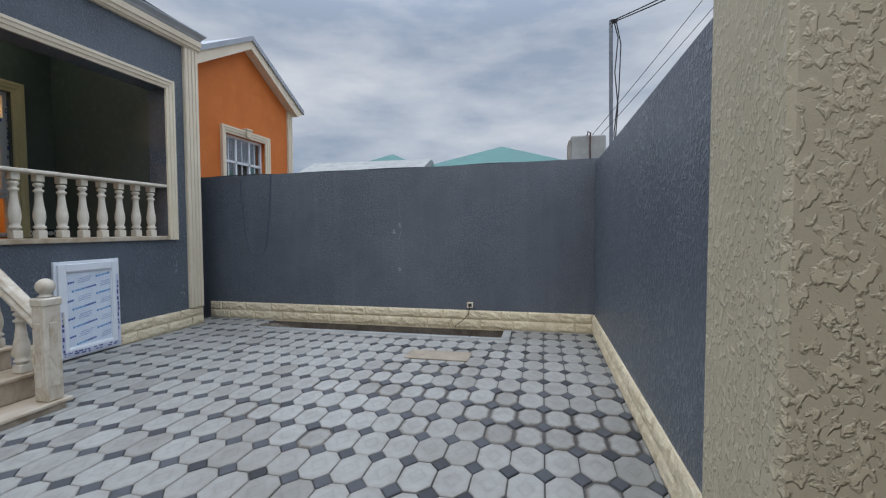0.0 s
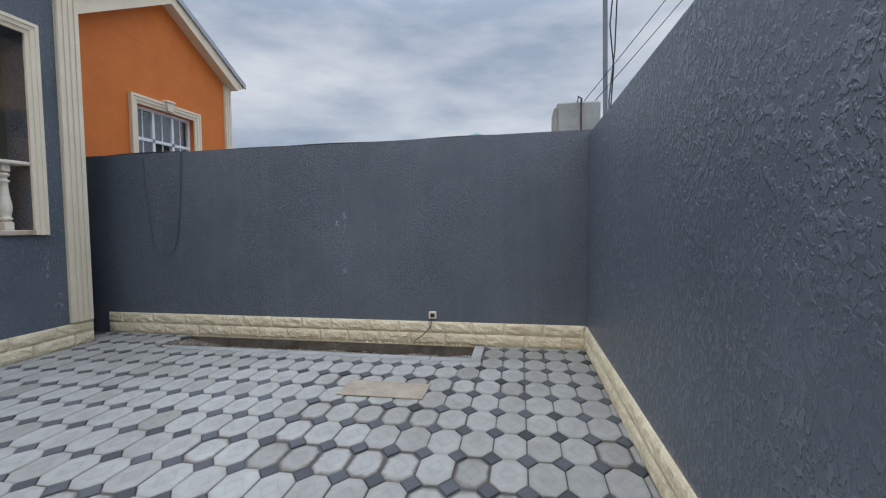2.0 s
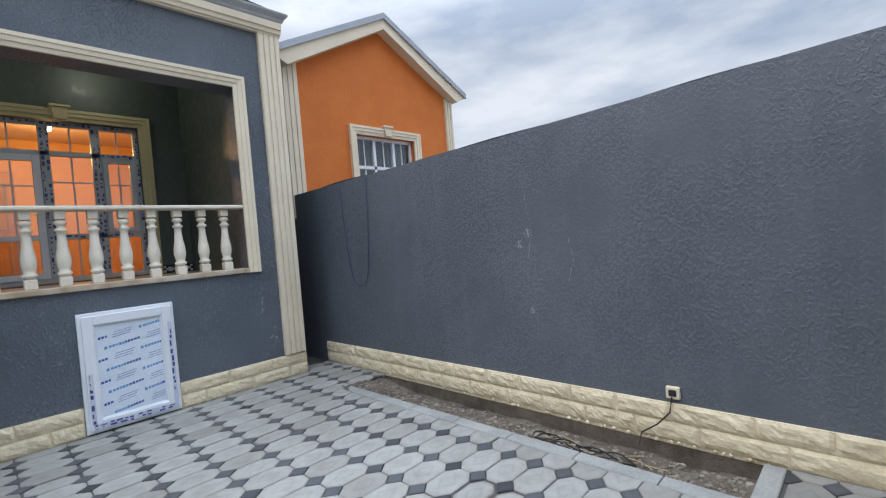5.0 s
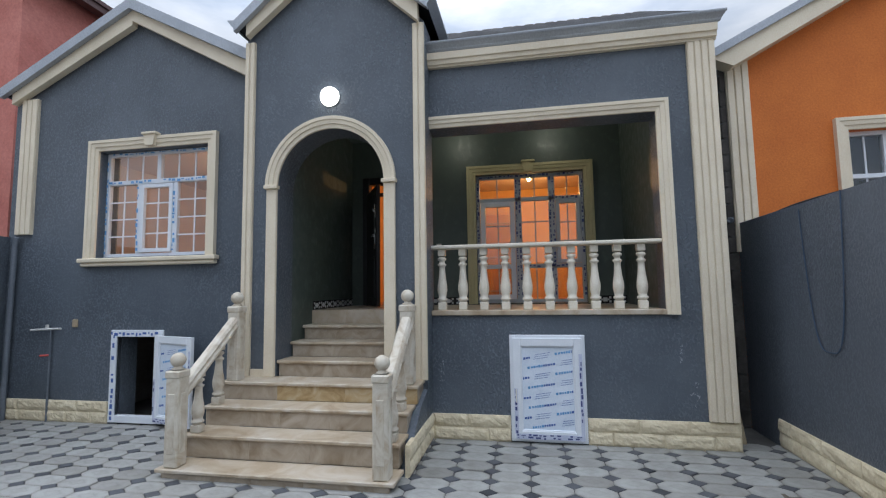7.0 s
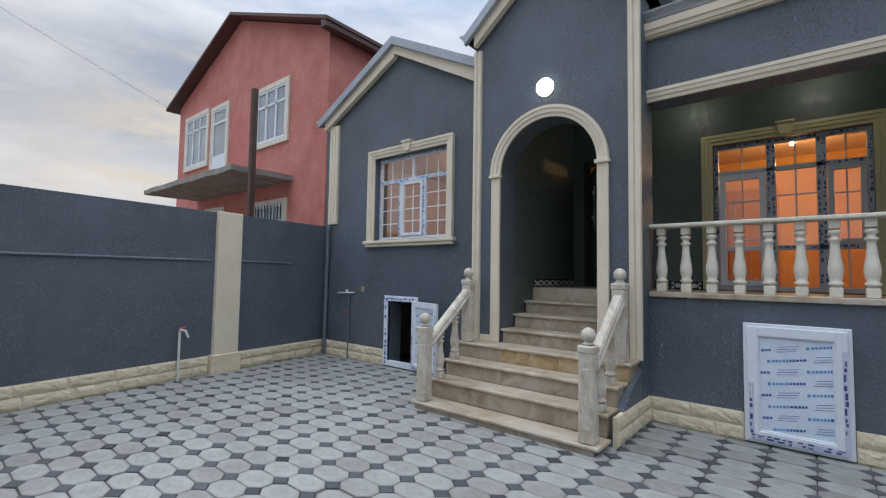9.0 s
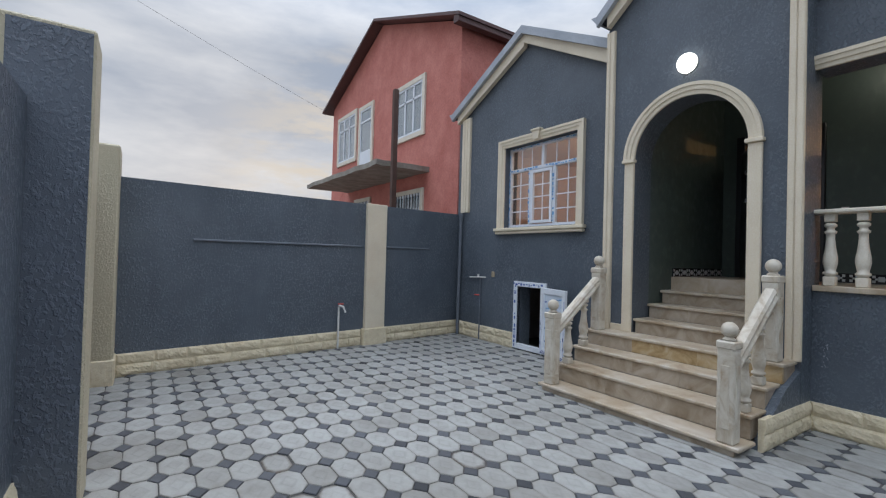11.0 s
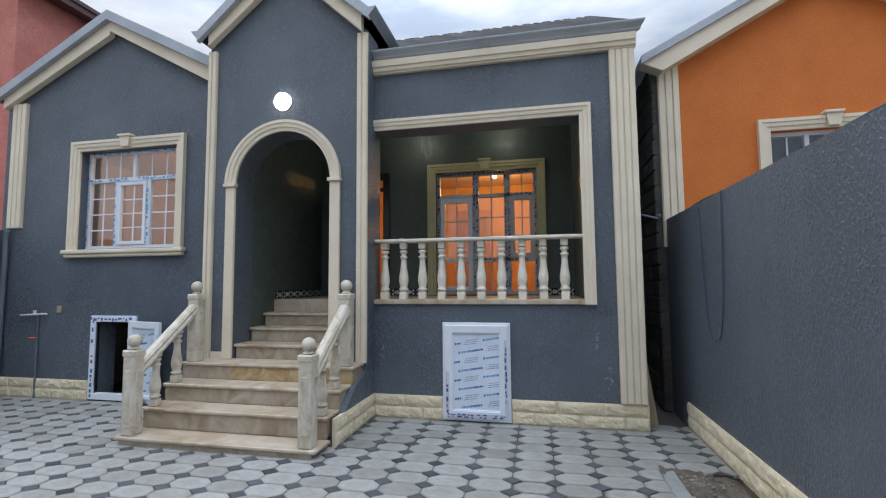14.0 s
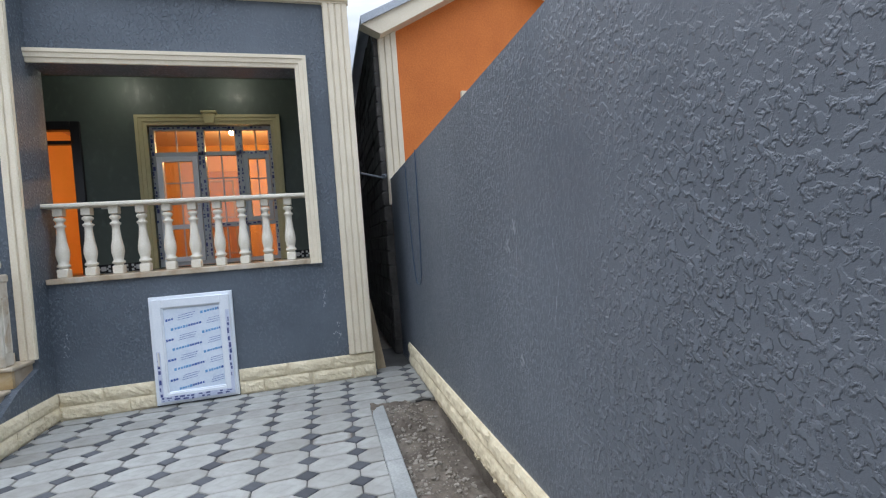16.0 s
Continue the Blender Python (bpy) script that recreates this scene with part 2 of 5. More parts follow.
    pressed.data_type, pressed.blend_type = "RGBA", "MULTIPLY"
    pressed.inputs["Factor"].default_value = 0.5
    wire(m, worn_rim, "Result", pressed, "A")
    wire(m, mark, "Color", pressed, "B")
    wire(m, pressed, "Result", bsdf(m), "Base Color")
    press = ramp(m, s, "Value", ((0.0, (0.7,) * 3), (0.22, (0.7,) * 3), (0.28, (0.25,) * 3), (0.34, (0.7,) * 3)))
    grit = node(m, "ShaderNodeTexNoise", Scale=120.0, Detail=4.0, Roughness=0.7)
    wire(m, geo, "Position", grit, "Vector")
    tot = m.node_tree.nodes.new("ShaderNodeMath")
    tot.operation = "MULTIPLY_ADD"
    tot.inputs[1].default_value = 0.5
    wire(m, grit, "Fac", tot, 0)
    wire(m, press, "Color", tot, 2)
    bp = node(m, "ShaderNodeBump", Strength=0.5, Distance=0.004)
    wire(m, tot, "Value", bp, "Height")
    wire(m, bp, "Normal", bsdf(m), "Normal")
    return m


def glass(name, colour=(0.95, 0.97, 0.98), rough=0.0):
    m = bpy.data.materials.new(name)
    m.use_nodes = True
    nt = m.node_tree
    nt.nodes.clear()
    out = nt.nodes.new("ShaderNodeOutputMaterial")
    mixn = nt.nodes.new("ShaderNodeMixShader")
    weight = nt.nodes.new("ShaderNodeLayerWeight")
    weight.inputs["Blend"].default_value = 0.5
    fres = nt.nodes.new("ShaderNodeMapRange")
    fres.inputs["From Min"].default_value, fres.inputs["From Max"].default_value = 0.25, 1.0
    fres.inputs["To Min"].default_value, fres.inputs["To Max"].default_value = 0.08, 0.5
    nt.links.new(weight.outputs["Facing"], fres.inputs["Value"])
    tr = nt.nodes.new("ShaderNodeBsdfTransparent")
    tr.inputs["Color"].default_value = (*colour, 1)
    gl = nt.nodes.new("ShaderNodeBsdfGlossy")
    gl.inputs["Roughness"].default_value = 0.01
    nt.links.new(fres.outputs["Result"], mixn.inputs["Fac"])
    nt.links.new(tr.outputs["BSDF"], mixn.inputs[1])
    nt.links.new(gl.outputs["BSDF"], mixn.inputs[2])
    nt.links.new(mixn.outputs["Shader"], out.inputs["Surface"])
    return m


def glowing(name, colour, strength):
    m = mat(name, (0.8, 0.8, 0.8), 0.4)
    bsdf(m).inputs["Emission Color"].default_value = (*colour, 1)
    bsdf(m).inputs["Emission Strength"].default_value = strength
    return m


GREY = stucco("grey_stucco", (0.070, 0.087, 0.107), (0.124, 0.147, 0.175), 0.46, 44.0, 1.0, 0.009, 0.52, 0.6, 0.06)
ROUGH_GREY = stucco("coarse_grey_stucco", (0.080, 0.097, 0.122), (0.122, 0.144, 0.176), 0.4, 42.0, 1.0, 0.0085, 0.48, 0.55, 0.05)
NORTH_GREY = stucco("soft_grey_stucco", (0.080, 0.094, 0.115), (0.126, 0.142, 0.167), 0.44, 52.0, 1.0, 0.0052, 0.48, 0.25, 0.14)
PORCH = stucco("dark_green_grey_plaster", (0.070, 0.092, 0.080), (0.096, 0.124, 0.106), 0.5, 12.0, 0.3, 0.004, 0.55)
BEIGE = stucco("beige_coarse_stucco", (0.43, 0.385, 0.27), (0.55, 0.49, 0.35), 0.55, 56.0, 0.9, 0.0052, 0.49)
CREAM = grained("cream_painted_trim", (0.69, 0.60, 0.455), (0.79, 0.70, 0.54), 0.55, 2.0, 80.0, 0.12)
OLIVE_CREAM = grained("cream_inner_trim", (0.50, 0.455, 0.25), (0.59, 0.535, 0.31), 0.55, 2.0, 80.0, 0.1)
SPLIT = grained("split_limestone", (0.60, 0.51, 0.345), (0.78, 0.69, 0.50), 0.8, 7.0, 45.0, 0.6, 0.008)
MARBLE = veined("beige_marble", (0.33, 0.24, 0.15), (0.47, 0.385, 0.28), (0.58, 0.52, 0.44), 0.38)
# risers and step sides take a darker tone of the marble than the treads
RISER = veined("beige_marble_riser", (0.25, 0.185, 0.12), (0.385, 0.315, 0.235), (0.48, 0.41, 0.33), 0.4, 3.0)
CARVED = veined("carved_limestone", (0.40, 0.31, 0.21), (0.58, 0.525, 0.43), (0.68, 0.635, 0.55), 0.5, 4.0)
WHITE_STONE = grained("white_limestone", (0.66, 0.60, 0.49), (0.78, 0.725, 0.61), 0.5, 5.0, 70.0, 0.12)
PVC = grained("white_plastic_frame", (0.70, 0.74, 0.79), (0.80, 0.83, 0.87), 0.3, 3.0, 90.0, 0.03)
FILM = grained("pale_blue_film", (0.62, 0.70, 0.80), (0.72, 0.79, 0.88), 0.25, 4.0, 60.0, 0.1)
INK = mat("blue_ink", (0.05, 0.12, 0.38), 0.4)
INK_DARK = mat("dark_blue_ink", (0.05, 0.07, 0.22), 0.4)
TAPE = grained("pale_lilac_tape", (0.50, 0.54, 0.68), (0.62, 0.66, 0.78), 0.3, 6.0, 60.0, 0.05)
GOLDEN = veined("golden_brown_stone", (0.30, 0.19, 0.08), (0.46, 0.33, 0.17), (0.56, 0.46, 0.31), 0.4, 5.0)
BOARD = grained("dusty_hardboard", (0.26, 0.215, 0.165), (0.39, 0.335, 0.26), 0.85, 5.0, 60.0, 0.2)
INK_LIGHT = mat("light_blue_ink", (0.14, 0.35, 0.62), 0.4)
PALE_PVC = mat("pale_grey_profile", (0.5, 0.55, 0.58), 0.4)
GLASS = glass("window_glass")
GUTTER = grained("grey_coated_metal", (0.33, 0.36, 0.40), (0.42, 0.45, 0.49), 0.4, 2.0, 60.0, 0.05, metal=0.2)
ROOF = grained("dark_metal_roofing", (0.03, 0.032, 0.037), (0.05, 0.053, 0.06), 0.6, 1.0, 40.0, 0.1, spec=0.3)
BLACK = grained("black_metal_door", (0.012, 0.012, 0.013), (0.02, 0.02, 0.022), 0.3, 2.0, 60.0, 0.05)
CHROME = mat("chrome", (0.75, 0.75, 0.76), 0.2, 1.0)
WARM_WALL = grained("warm_plaster", (0.64, 0.36, 0.115), (0.72, 0.42, 0.15), 0.7, 1.5, 60.0, 0.1)
PEACH_WALL = grained("peach_plaster", (0.55, 0.42, 0.33), (0.62, 0.48, 0.38), 0.7, 1.5, 60.0, 0.1)
WOOD = grained("orange_wood", (0.42, 0.19, 0.05), (0.56, 0.28, 0.08), 0.4, 3.0, 40.0, 0.1, stretch=(8, 8, 1))
ORANGE = grained("orange_render", (0.56, 0.145, 0.022), (0.64, 0.18, 0.03), 0.75, 2.5, 45.0, 0.5, 0.006)
RED = grained("salmon_red_render", (0.47, 0.145, 0.115), (0.61, 0.235, 0.19), 0.8, 1.6, 25.0, 0.5, 0.01)
MAROON = grained("maroon_metal", (0.07, 0.03, 0.028), (0.10, 0.045, 0.04), 0.5, 2.0, 40.0, 0.1)
RUST = grained("brown_steel", (0.06, 0.028, 0.02), (0.10, 0.05, 0.035), 0.6, 5.0, 60.0, 0.2)
CONCRETE = grained("weathered_concrete", (0.20, 0.18, 0.15), (0.36, 0.34, 0.30), 0.85, 3.0, 40.0, 0.4, 0.006)
RUBBLE = grained("earthy_rubble", (0.13, 0.11, 0.088), (0.38, 0.345, 0.295), 0.9, 14.0, 60.0, 0.5, 0.005)
KERB = grained("grey_kerb_concrete", (0.24, 0.25, 0.245), (0.36, 0.37, 0.36), 0.85, 3.0, 70.0, 0.5)
BLOCK = grained("dark_stone_block", (0.045, 0.041, 0.037), (0.11, 0.10, 0.092), 0.9, 4.0, 30.0, 0.8, 0.012)
MORTAR = grained("joint_sand", (0.05, 0.048, 0.045), (0.11, 0.105, 0.10), 0.95, 2.0, 90.0, 0.5)
SOIL = grained("dry_soil", (0.075, 0.06, 0.046), (0.19, 0.16, 0.13), 0.95, 6.0, 60.0, 0.8, 0.01)
EARTH = grained("yard_earth", (0.14, 0.12, 0.10), (0.24, 0.21, 0.18), 0.95, 0.5, 12.0, 0.4)
PLANK = grained("weathered_board", (0.32, 0.25, 0.16), (0.46, 0.37, 0.25), 0.8, 4.0, 50.0, 0.3, stretch=(1, 6, 1))
GREEN_ROOF = grained("green_metal_roof", (0.02, 0.115, 0.105), (0.03, 0.155, 0.14), 0.5, 1.0, 20.0, 0.1)
# near-black colour, the shade of an unlit room put into the paint
DARK_ROOM = mat("unlit_interior", (0.05, 0.047, 0.044), 0.9)
CABLE = mat("black_cable", (0.02, 0.02, 0.022), 0.6)
BLUE_HOSE = mat("dark_blue_cable", (0.045, 0.08, 0.135), 0.5)
GREY_PIPE = grained("grey_pipe", (0.12, 0.14, 0.165), (0.17, 0.19, 0.22), 0.45, 3.0, 60.0, 0.1)
WHITE_PIPE = mat("white_pipe", (0.68, 0.67, 0.64), 0.4)
RED_TAP = mat("red_plastic", (0.5, 0.05, 0.04), 0.4)
CURTAIN = grained("grey_curtain", (0.16, 0.19, 0.21), (0.30, 0.34, 0.36), 0.8, 2.0, 30.0, 0.2, stretch=(6, 6, 0.6))
BLACK_TILE = mat("black_tile", (0.03, 0.03, 0.032), 0.25)
WHITE_TILE = mat("white_tile", (0.62, 0.63, 0.62), 0.25)
LAMP_GLOW = glowing("lit_lamp_glass", (1.0, 0.98, 0.92), 6.0)
BULB_GLOW = glowing("lit_warm_bulb", (1.0, 0.78, 0.4), 30.0)
CHALK = mat("chipped_white_plaster", (0.32, 0.34, 0.37), 0.8)
STONE_DARK, STONE_LIGHT = (0.275, 0.272, 0.255), (0.385, 0.39, 0.375)
PAVER = paver_material("light_paver", STONE_DARK, STONE_LIGHT, False)
PAVER_JOINED = paver_material("light_paver_field", STONE_DARK, STONE_LIGHT, True)
STAINED = paver_material("soiled_paver", STONE_DARK, STONE_LIGHT, False, 0.9, (0.105, 0.08, 0.06))
LOZENGE = paver_material("dark_paver", (0.032, 0.035, 0.042), (0.10, 0.108, 0.124), False, 0.25, (0.2, 0.19, 0.17))
LOZENGE_JOINED = paver_material("dark_paver_field", (0.032, 0.035, 0.042), (0.10, 0.108, 0.124), True, 0.25, (0.2, 0.19, 0.17))


# ---- mesh helpers ----
def empty(name, place=(0, 0, 0)):
    ob = new(name)
    ob.location = place
    ob.empty_display_size = 0.1
    return ob


def part(name, bm, material, parent=None, label=""):
    """Links a bmesh as one mesh object, under a thing if one is given."""
    bmesh.ops.recalc_face_normals(bm, faces=bm.faces)
    me = bpy.data.meshes.new(name)
    bm.to_mesh(me)
    bm.free()
    me.materials.append(material)
    ob = new(name, me)
    if parent is not None:
        ob.parent = parent
        ob.matrix_parent_inverse = Matrix.Translation(-parent.matrix_basis.translation)
    return tagged(ob, label)


def smooth(ob):
    for p in ob.data.polygons:
        p.use_smooth = True
    return ob


def boxed(bm, x0, x1, y0, y1, z0, z1, bevel=0.0):
    made = bmesh.ops.create_cube(bm, size=1.0)["verts"]
    bmesh.ops.scale(bm, vec=(x1 - x0, y1 - y0, z1 - z0), verts=made)
    bmesh.ops.translate(bm, vec=((x0 + x1) / 2, (y0 + y1) / 2, (z0 + z1) / 2), verts=made)
    if bevel:
        edges = list({e for v in made for e in v.link_edges})
        bmesh.ops.bevel(bm, geom=edges, offset=bevel, segments=1, affect="EDGES")
    return bm


def box(x0, x1, y0, y1, z0, z1, bevel=0.0):
    return boxed(bmesh.new(), x0, x1, y0, y1, z0, z1, bevel)


def prism(points, x0, x1):
    """An outline in (y, z) pushed from x0 to x1."""
    bm = bmesh.new()
    a = [bm.verts.new((x0, y, z)) for y, z in points]
    b = [bm.verts.new((x1, y, z)) for y, z in points]
    bm.faces.new(a)
    bm.faces.new(b[::-1])
    for i in range(len(points)):
        j = (i + 1) % len(points)
        bm.faces.new((a[i], b[i], b[j], a[j]))
    bm.normal_update()
    bmesh.ops.triangulate(bm, faces=[f for f in bm.faces if len(f.verts) > 4], ngon_method="EAR_CLIP")
    return bm


def sweep(path, profile, x, closed=False):
    """A moulding on a wall that faces +x: profile of (outward, proud) along a path in (y, z)."""
    bm = bmesh.new()
    n = len(path)
    rings = []
    for i, p in enumerate(path):
        before = Vector(path[i]) - Vector(path[i - 1]) if i or closed else None
        after = Vector(path[(i + 1) % n]) - Vector(p) if i < n - 1 or closed else None
        sides = [Vector((-d.y, d.x)).normalized() for d in (before, after) if d is not None]
        m = sum(sides, Vector((0, 0))).normalized()
        m = m / max(0.3, m.dot(sides[0]))
        rings.append([bm.verts.new((x + h, p[0] + m.x * o, p[1] + m.y * o)) for o, h in profile])
    k = len(profile)
    for i in range(n if closed else n - 1):
        r, s = rings[i], rings[(i + 1) % n]
        for j in range(k):
            bm.faces.new((r[j], r[(j + 1) % k], s[(j + 1) % k], s[j]))
    if not closed:
        bm.faces.new(rings[0])
        bm.faces.new(rings[-1][::-1])
    return bm


def lathe(bm, profile, centre, steps=16, top=True):
    """A turned shape: (radius, height) from the bottom up."""
    rings = []
    for r, z in profile:
        rings.append([bm.verts.new((centre[0] + r * math.cos(2 * math.pi * i / steps), centre[1] + r * math.sin(2 * math.pi * i / steps), centre[2] + z)) for i in range(steps)])
    for a, b in zip(rings, rings[1:]):
        for i in range(steps):
            bm.faces.new((a[i], a[(i + 1) % steps], b[(i + 1) % steps], b[i]))
    bm.faces.new(rings[0][::-1])
    bm.faces.new(rings[-1])
    return bm


def tube(points, radius, steps=8):
    bm = bmesh.new()
    rings = []
    pts = [Vector(p) for p in points]
    for i, p in enumerate(pts):
        d = (pts[min(i + 1, len(pts) - 1)] - pts[max(i - 1, 0)]).normalized()
        u = d.cross(Vector((0.31, 0.17, 0.93)) if abs(d.z) < 0.9 else Vector((1, 0.1, 0))).normalized()
        v = d.cross(u)
        rings.append([bm.verts.new(p + radius * (math.cos(2 * math.pi * k / steps) * u + math.sin(2 * math.pi * k / steps) * v)) for k in range(steps)])
    for a, b in zip(rings, rings[1:]):
        for k in range(steps):
            bm.faces.new((a[k], a[(k + 1) % steps], b[(k + 1) % steps], b[k]))
    bm.faces.new(rings[0][::-1])
    bm.faces.new(rings[-1])
    return bm


def sag(a, b, drop, n=14):
    a, b = Vector(a), Vector(b)
    return [a.lerp(b, i / n) - Vector((0, 0, drop * 4 * (i / n) * (1 - i / n))) for i in range(n + 1)]


def shell(name, bm, material, label, category, kind="structure"):
    return tagged(part(name, bm, material), label, category, kind=kind)


# ---- plan ----
HX = -5.16          # house front, side bays
BX = -4.93          # house front, middle bay
NY = 6.42           # north yard wall
EX = 0.79           # east yard wall
FLOOR = 1.365       # porch floor
BACK = -7.26        # porch back wall


def south(x):
    """The south yard wall stands a little askew."""
    return -2.25 + 0.145 * x


SLANT = math.atan(0.145)

# ---- ground ----
bm = bmesh.new()
PIT = (-4.16, -0.345, 5.80, NY)
rim = [[bm.verts.new((x, y, z)) for x, y in ((a, c), (b, c), (b, d), (a, d))] for a, b, c, d, z in ((-600, 600, -600, 600, -0.06), (*PIT, -0.06), (*PIT, -0.3))]
for a, b in zip(rim, rim[1:]):
    for i in range(4):
        bm.faces.new((a[i], a[(i + 1) % 4], b[(i + 1) % 4], b[i]))
bm.faces.new(rim[2])
shell("ground", bm, EARTH, "bare brown earth that runs out to the horizon", "ground")
shell("paving_bed", box(-6.4, 3.0, -3.4, 5.8, -0.08, -0.012), MORTAR, "dark sandy bed under the paving", "ground")
shell("paving_bed_east", box(-0.35, 3.0, 5.8, 6.6, -0.08, -0.012), MORTAR, "dark sandy bed under the paving", "ground")
shell("paving_bed_west", box(-6.4, -4.16, 5.8, 6.6, -0.08, -0.012), MORTAR, "dark sandy bed under the paving", "ground")

# ---- yard walls ----
bm = prism([(-5.99, -0.2), (EX + 0.2, -0.2), (EX + 0.2, 2.44), (-2.0, 2.385), (-5.99, 2.335)], 0, 0.2)
bmesh.ops.transform(bm, matrix=Matrix(((0, 1, 0, 0), (1, 0, 0, NY), (0, 0, 1, 0), (0, 0, 0, 1))), verts=bm.verts)
wall_north = shell("wall_north", bm, NORTH_GREY, "dark grey textured stucco yard wall with chalky scratches", "wall")
wall_east = shell("wall_east", box(EX, EX + 0.22, 1.16, NY + 0.002, -0.2, 2.385), ROUGH_GREY, "dark grey coarse stucco yard wall", "wall")
bm = box(-3.0, 3.4, -0.22, 0, -0.2, 2.42)
bmesh.ops.transform(bm, matrix=Matrix.Translation((-2.6, south(-2.6), 0)) @ Matrix.Rotation(SLANT, 4, "Z"), verts=bm.verts)
wall_south = shell("wall_south", bm, GREY, "dark grey stucco yard wall with a cream pier", "wall")
shell("wall_gateway", box(EX + 0.08, EX + 0.2, -1.78, 0.788, -0.2, 2.3), MAROON, "plain closed sheet gate between the gate piers", "gate")


def coping(name, points):
    shell(name, tube(points, 0.009, 6), CABLE, "thin black cable lying along the wall top", "cable", "")


coping("wall_cable", [(x, NY + 0.05 + 0.03 * math.sin(3 * x), 2.387 + 0.0125 * (x + 2) + 0.012 * abs(math.sin(2.3 * x))) for x in np.linspace(-5.6, 0.9, 40)])

# gate piers
pier = empty("gate_pier", (0.72, 0.96, 0))
bm = box(0.495, 1.05, 0.79, 1.18, 0, 2.84, 0.012)
part("shaft", bm, BEIGE, pier)
part("dark_side", box(0.51, EX + 0.1, 1.178, 1.19, 0, 2.81), ROUGH_GREY, pier, "dark grey stucco side of the pier")
tagged(pier, "beige coarse stucco gate pier with one dark side", "pier")
pier2 = empty("gate_pier", (0.7, -2.0, 0))
part("shaft", box(0.475, 0.98, -2.35, -1.79, 0.27, 2.73, 0.02), BEIGE, pier2)
part("plinth", box(0.46, 1.0, -2.35, -1.765, -0.05, 0.285, 0.012), SPLIT, pier2, "cream split stone plinth")
tagged(pier2, "tall beige stucco pier on a split stone plinth", "pier")
m_south = Matrix.Translation((-3.16, south(-3.16), 0)) @ Matrix.Rotation(SLANT, 4, "Z")
pier3 = empty("wall_pier", m_south.translation)
for nm, b, mt in (("shaft", box(-0.2, 0.2, -0.02, 0.07, 0.27, 2.43, 0.008), CREAM), ("plinth", box(-0.235, 0.235, -0.02, 0.10, -0.05, 0.28, 0.012), SPLIT)):
    bmesh.ops.transform(b, matrix=m_south, verts=b.verts)
    part(nm, b, mt, pier3)
tagged(pier3, "cream painted pier in the dark yard wall", "pier")

# raised plaster seam on the south wall
bm = bmesh.new()
for a, b in ((-2.88, -0.3), (-4.4, -3.4)):
    q = box(a + 2.6, b + 2.6, -0.005, 0.022, 1.672, 1.704, 0.008)
    tmp = bpy.data.meshes.new("tmp")
    bmesh.ops.transform(q, matrix=Matrix.Translation((-2.6, south(-2.6), 0)) @ Matrix.Rotation(SLANT, 4, "Z"), verts=q.verts)
    q.to_mesh(tmp)
    q.free()
    bm.from_mesh(tmp)
shell("wall_conduit", bm, GREY_PIPE, "thin grey conduit run along the yard wall", "conduit", "")

# ---- house walls ----
arch_y, arch_r, spring = 1.775, 0.65, 2.84
arc = [(arch_y + arch_r * math.cos(a), spring + arch_r * math.sin(a)) for a in np.linspace(0, math.pi, 25)]
outline = [(0.70, 0.0), (arch_y - arch_r, 0.0)] + arc[::-1] + [(arch_y + arch_r, 0.0), (2.89, 0.0), (2.89, 4.66), (1.795, 5.62), (0.70, 4.66)]
shell("wall_entrance_bay", prism(outline, BX - 0.36, BX), GREY, "dark grey stucco entrance bay with an arched doorway and gable", "wall")
# north bay with the balcony opening
bm = box(HX - 0.3, HX, 2.89, 5.95, -0.1, 1.33)
boxed(bm, HX - 0.3, HX, 5.36, 5.95, 1.331, 3.469)
boxed(bm, HX - 0.3, HX, 2.89, 5.95, 3.47, 4.45)
shell("wall_balcony_bay", bm, GREY, "dark grey stucco bay with a balcony opening", "wall")
# south bay with window and cellar hatch
bm = box(HX - 0.3, HX, -3.02, -1.20, -0.1, 2.1)
boxed(bm, HX - 0.3, HX, -1.199, -0.6, 1.10, 2.1)
boxed(bm, HX - 0.3, HX, -0.599, 0.70, -0.1, 2.1)
boxed(bm, HX - 0.3, HX, -3.02, -1.60, 2.101, 3.52)
boxed(bm, HX - 0.3, HX, 0.03, 0.70, 2.101, 3.52)
tmp = bpy.data.meshes.new("tmp")
q = prism([(-3.02, 3.521), (0.70, 3.521), (0.70, 4.55), (-1.09, 5.30), (-3.02, 4.35)], HX - 0.3, HX)
q.to_mesh(tmp)
q.free()
bm.from_mesh(tmp)
shell("wall_window_bay", bm, GREY, "dark grey stucco gabled bay with a window and cellar hatch", "wall")
# porch shell
shell("porch_floor", box(BACK, HX - 0.02, 2.425, 5.41, 1.18, FLOOR), MARBLE, "beige marble porch floor", "floor")
shell("porch_landing", box(BACK, -5.83, 1.1, 2.425, 1.18, FLOOR), MARBLE, "beige marble landing before the entrance door", "floor")
shell("porch_ceiling", box(BACK - 0.2, HX - 0.3, 0.8, 5.7, 4.1, 4.2), PORCH, "dark porch ceiling", "ceiling")
bm = box(BACK - 0.2, BACK, 0.9, 1.33, 0.0, 4.1)
boxed(bm, BACK - 0.2, BACK, 1.33, 2.36, 3.45, 4.1)
boxed(bm, BACK - 0.2, BACK, 2.36, 3.20, 0.0, 4.1)
boxed(bm, BACK - 0.2, BACK, 3.20, 4.86, 3.42, 4.1)
boxed(bm, BACK - 0.2, BACK, 3.20, 4.86, 0.0, 1.38)
boxed(bm, BACK - 0.2, BACK, 4.86, 5.6, 0.0, 4.1)
boxed(bm, BACK - 0.2, BACK, 1.33, 2.36, 0.0, FLOOR)
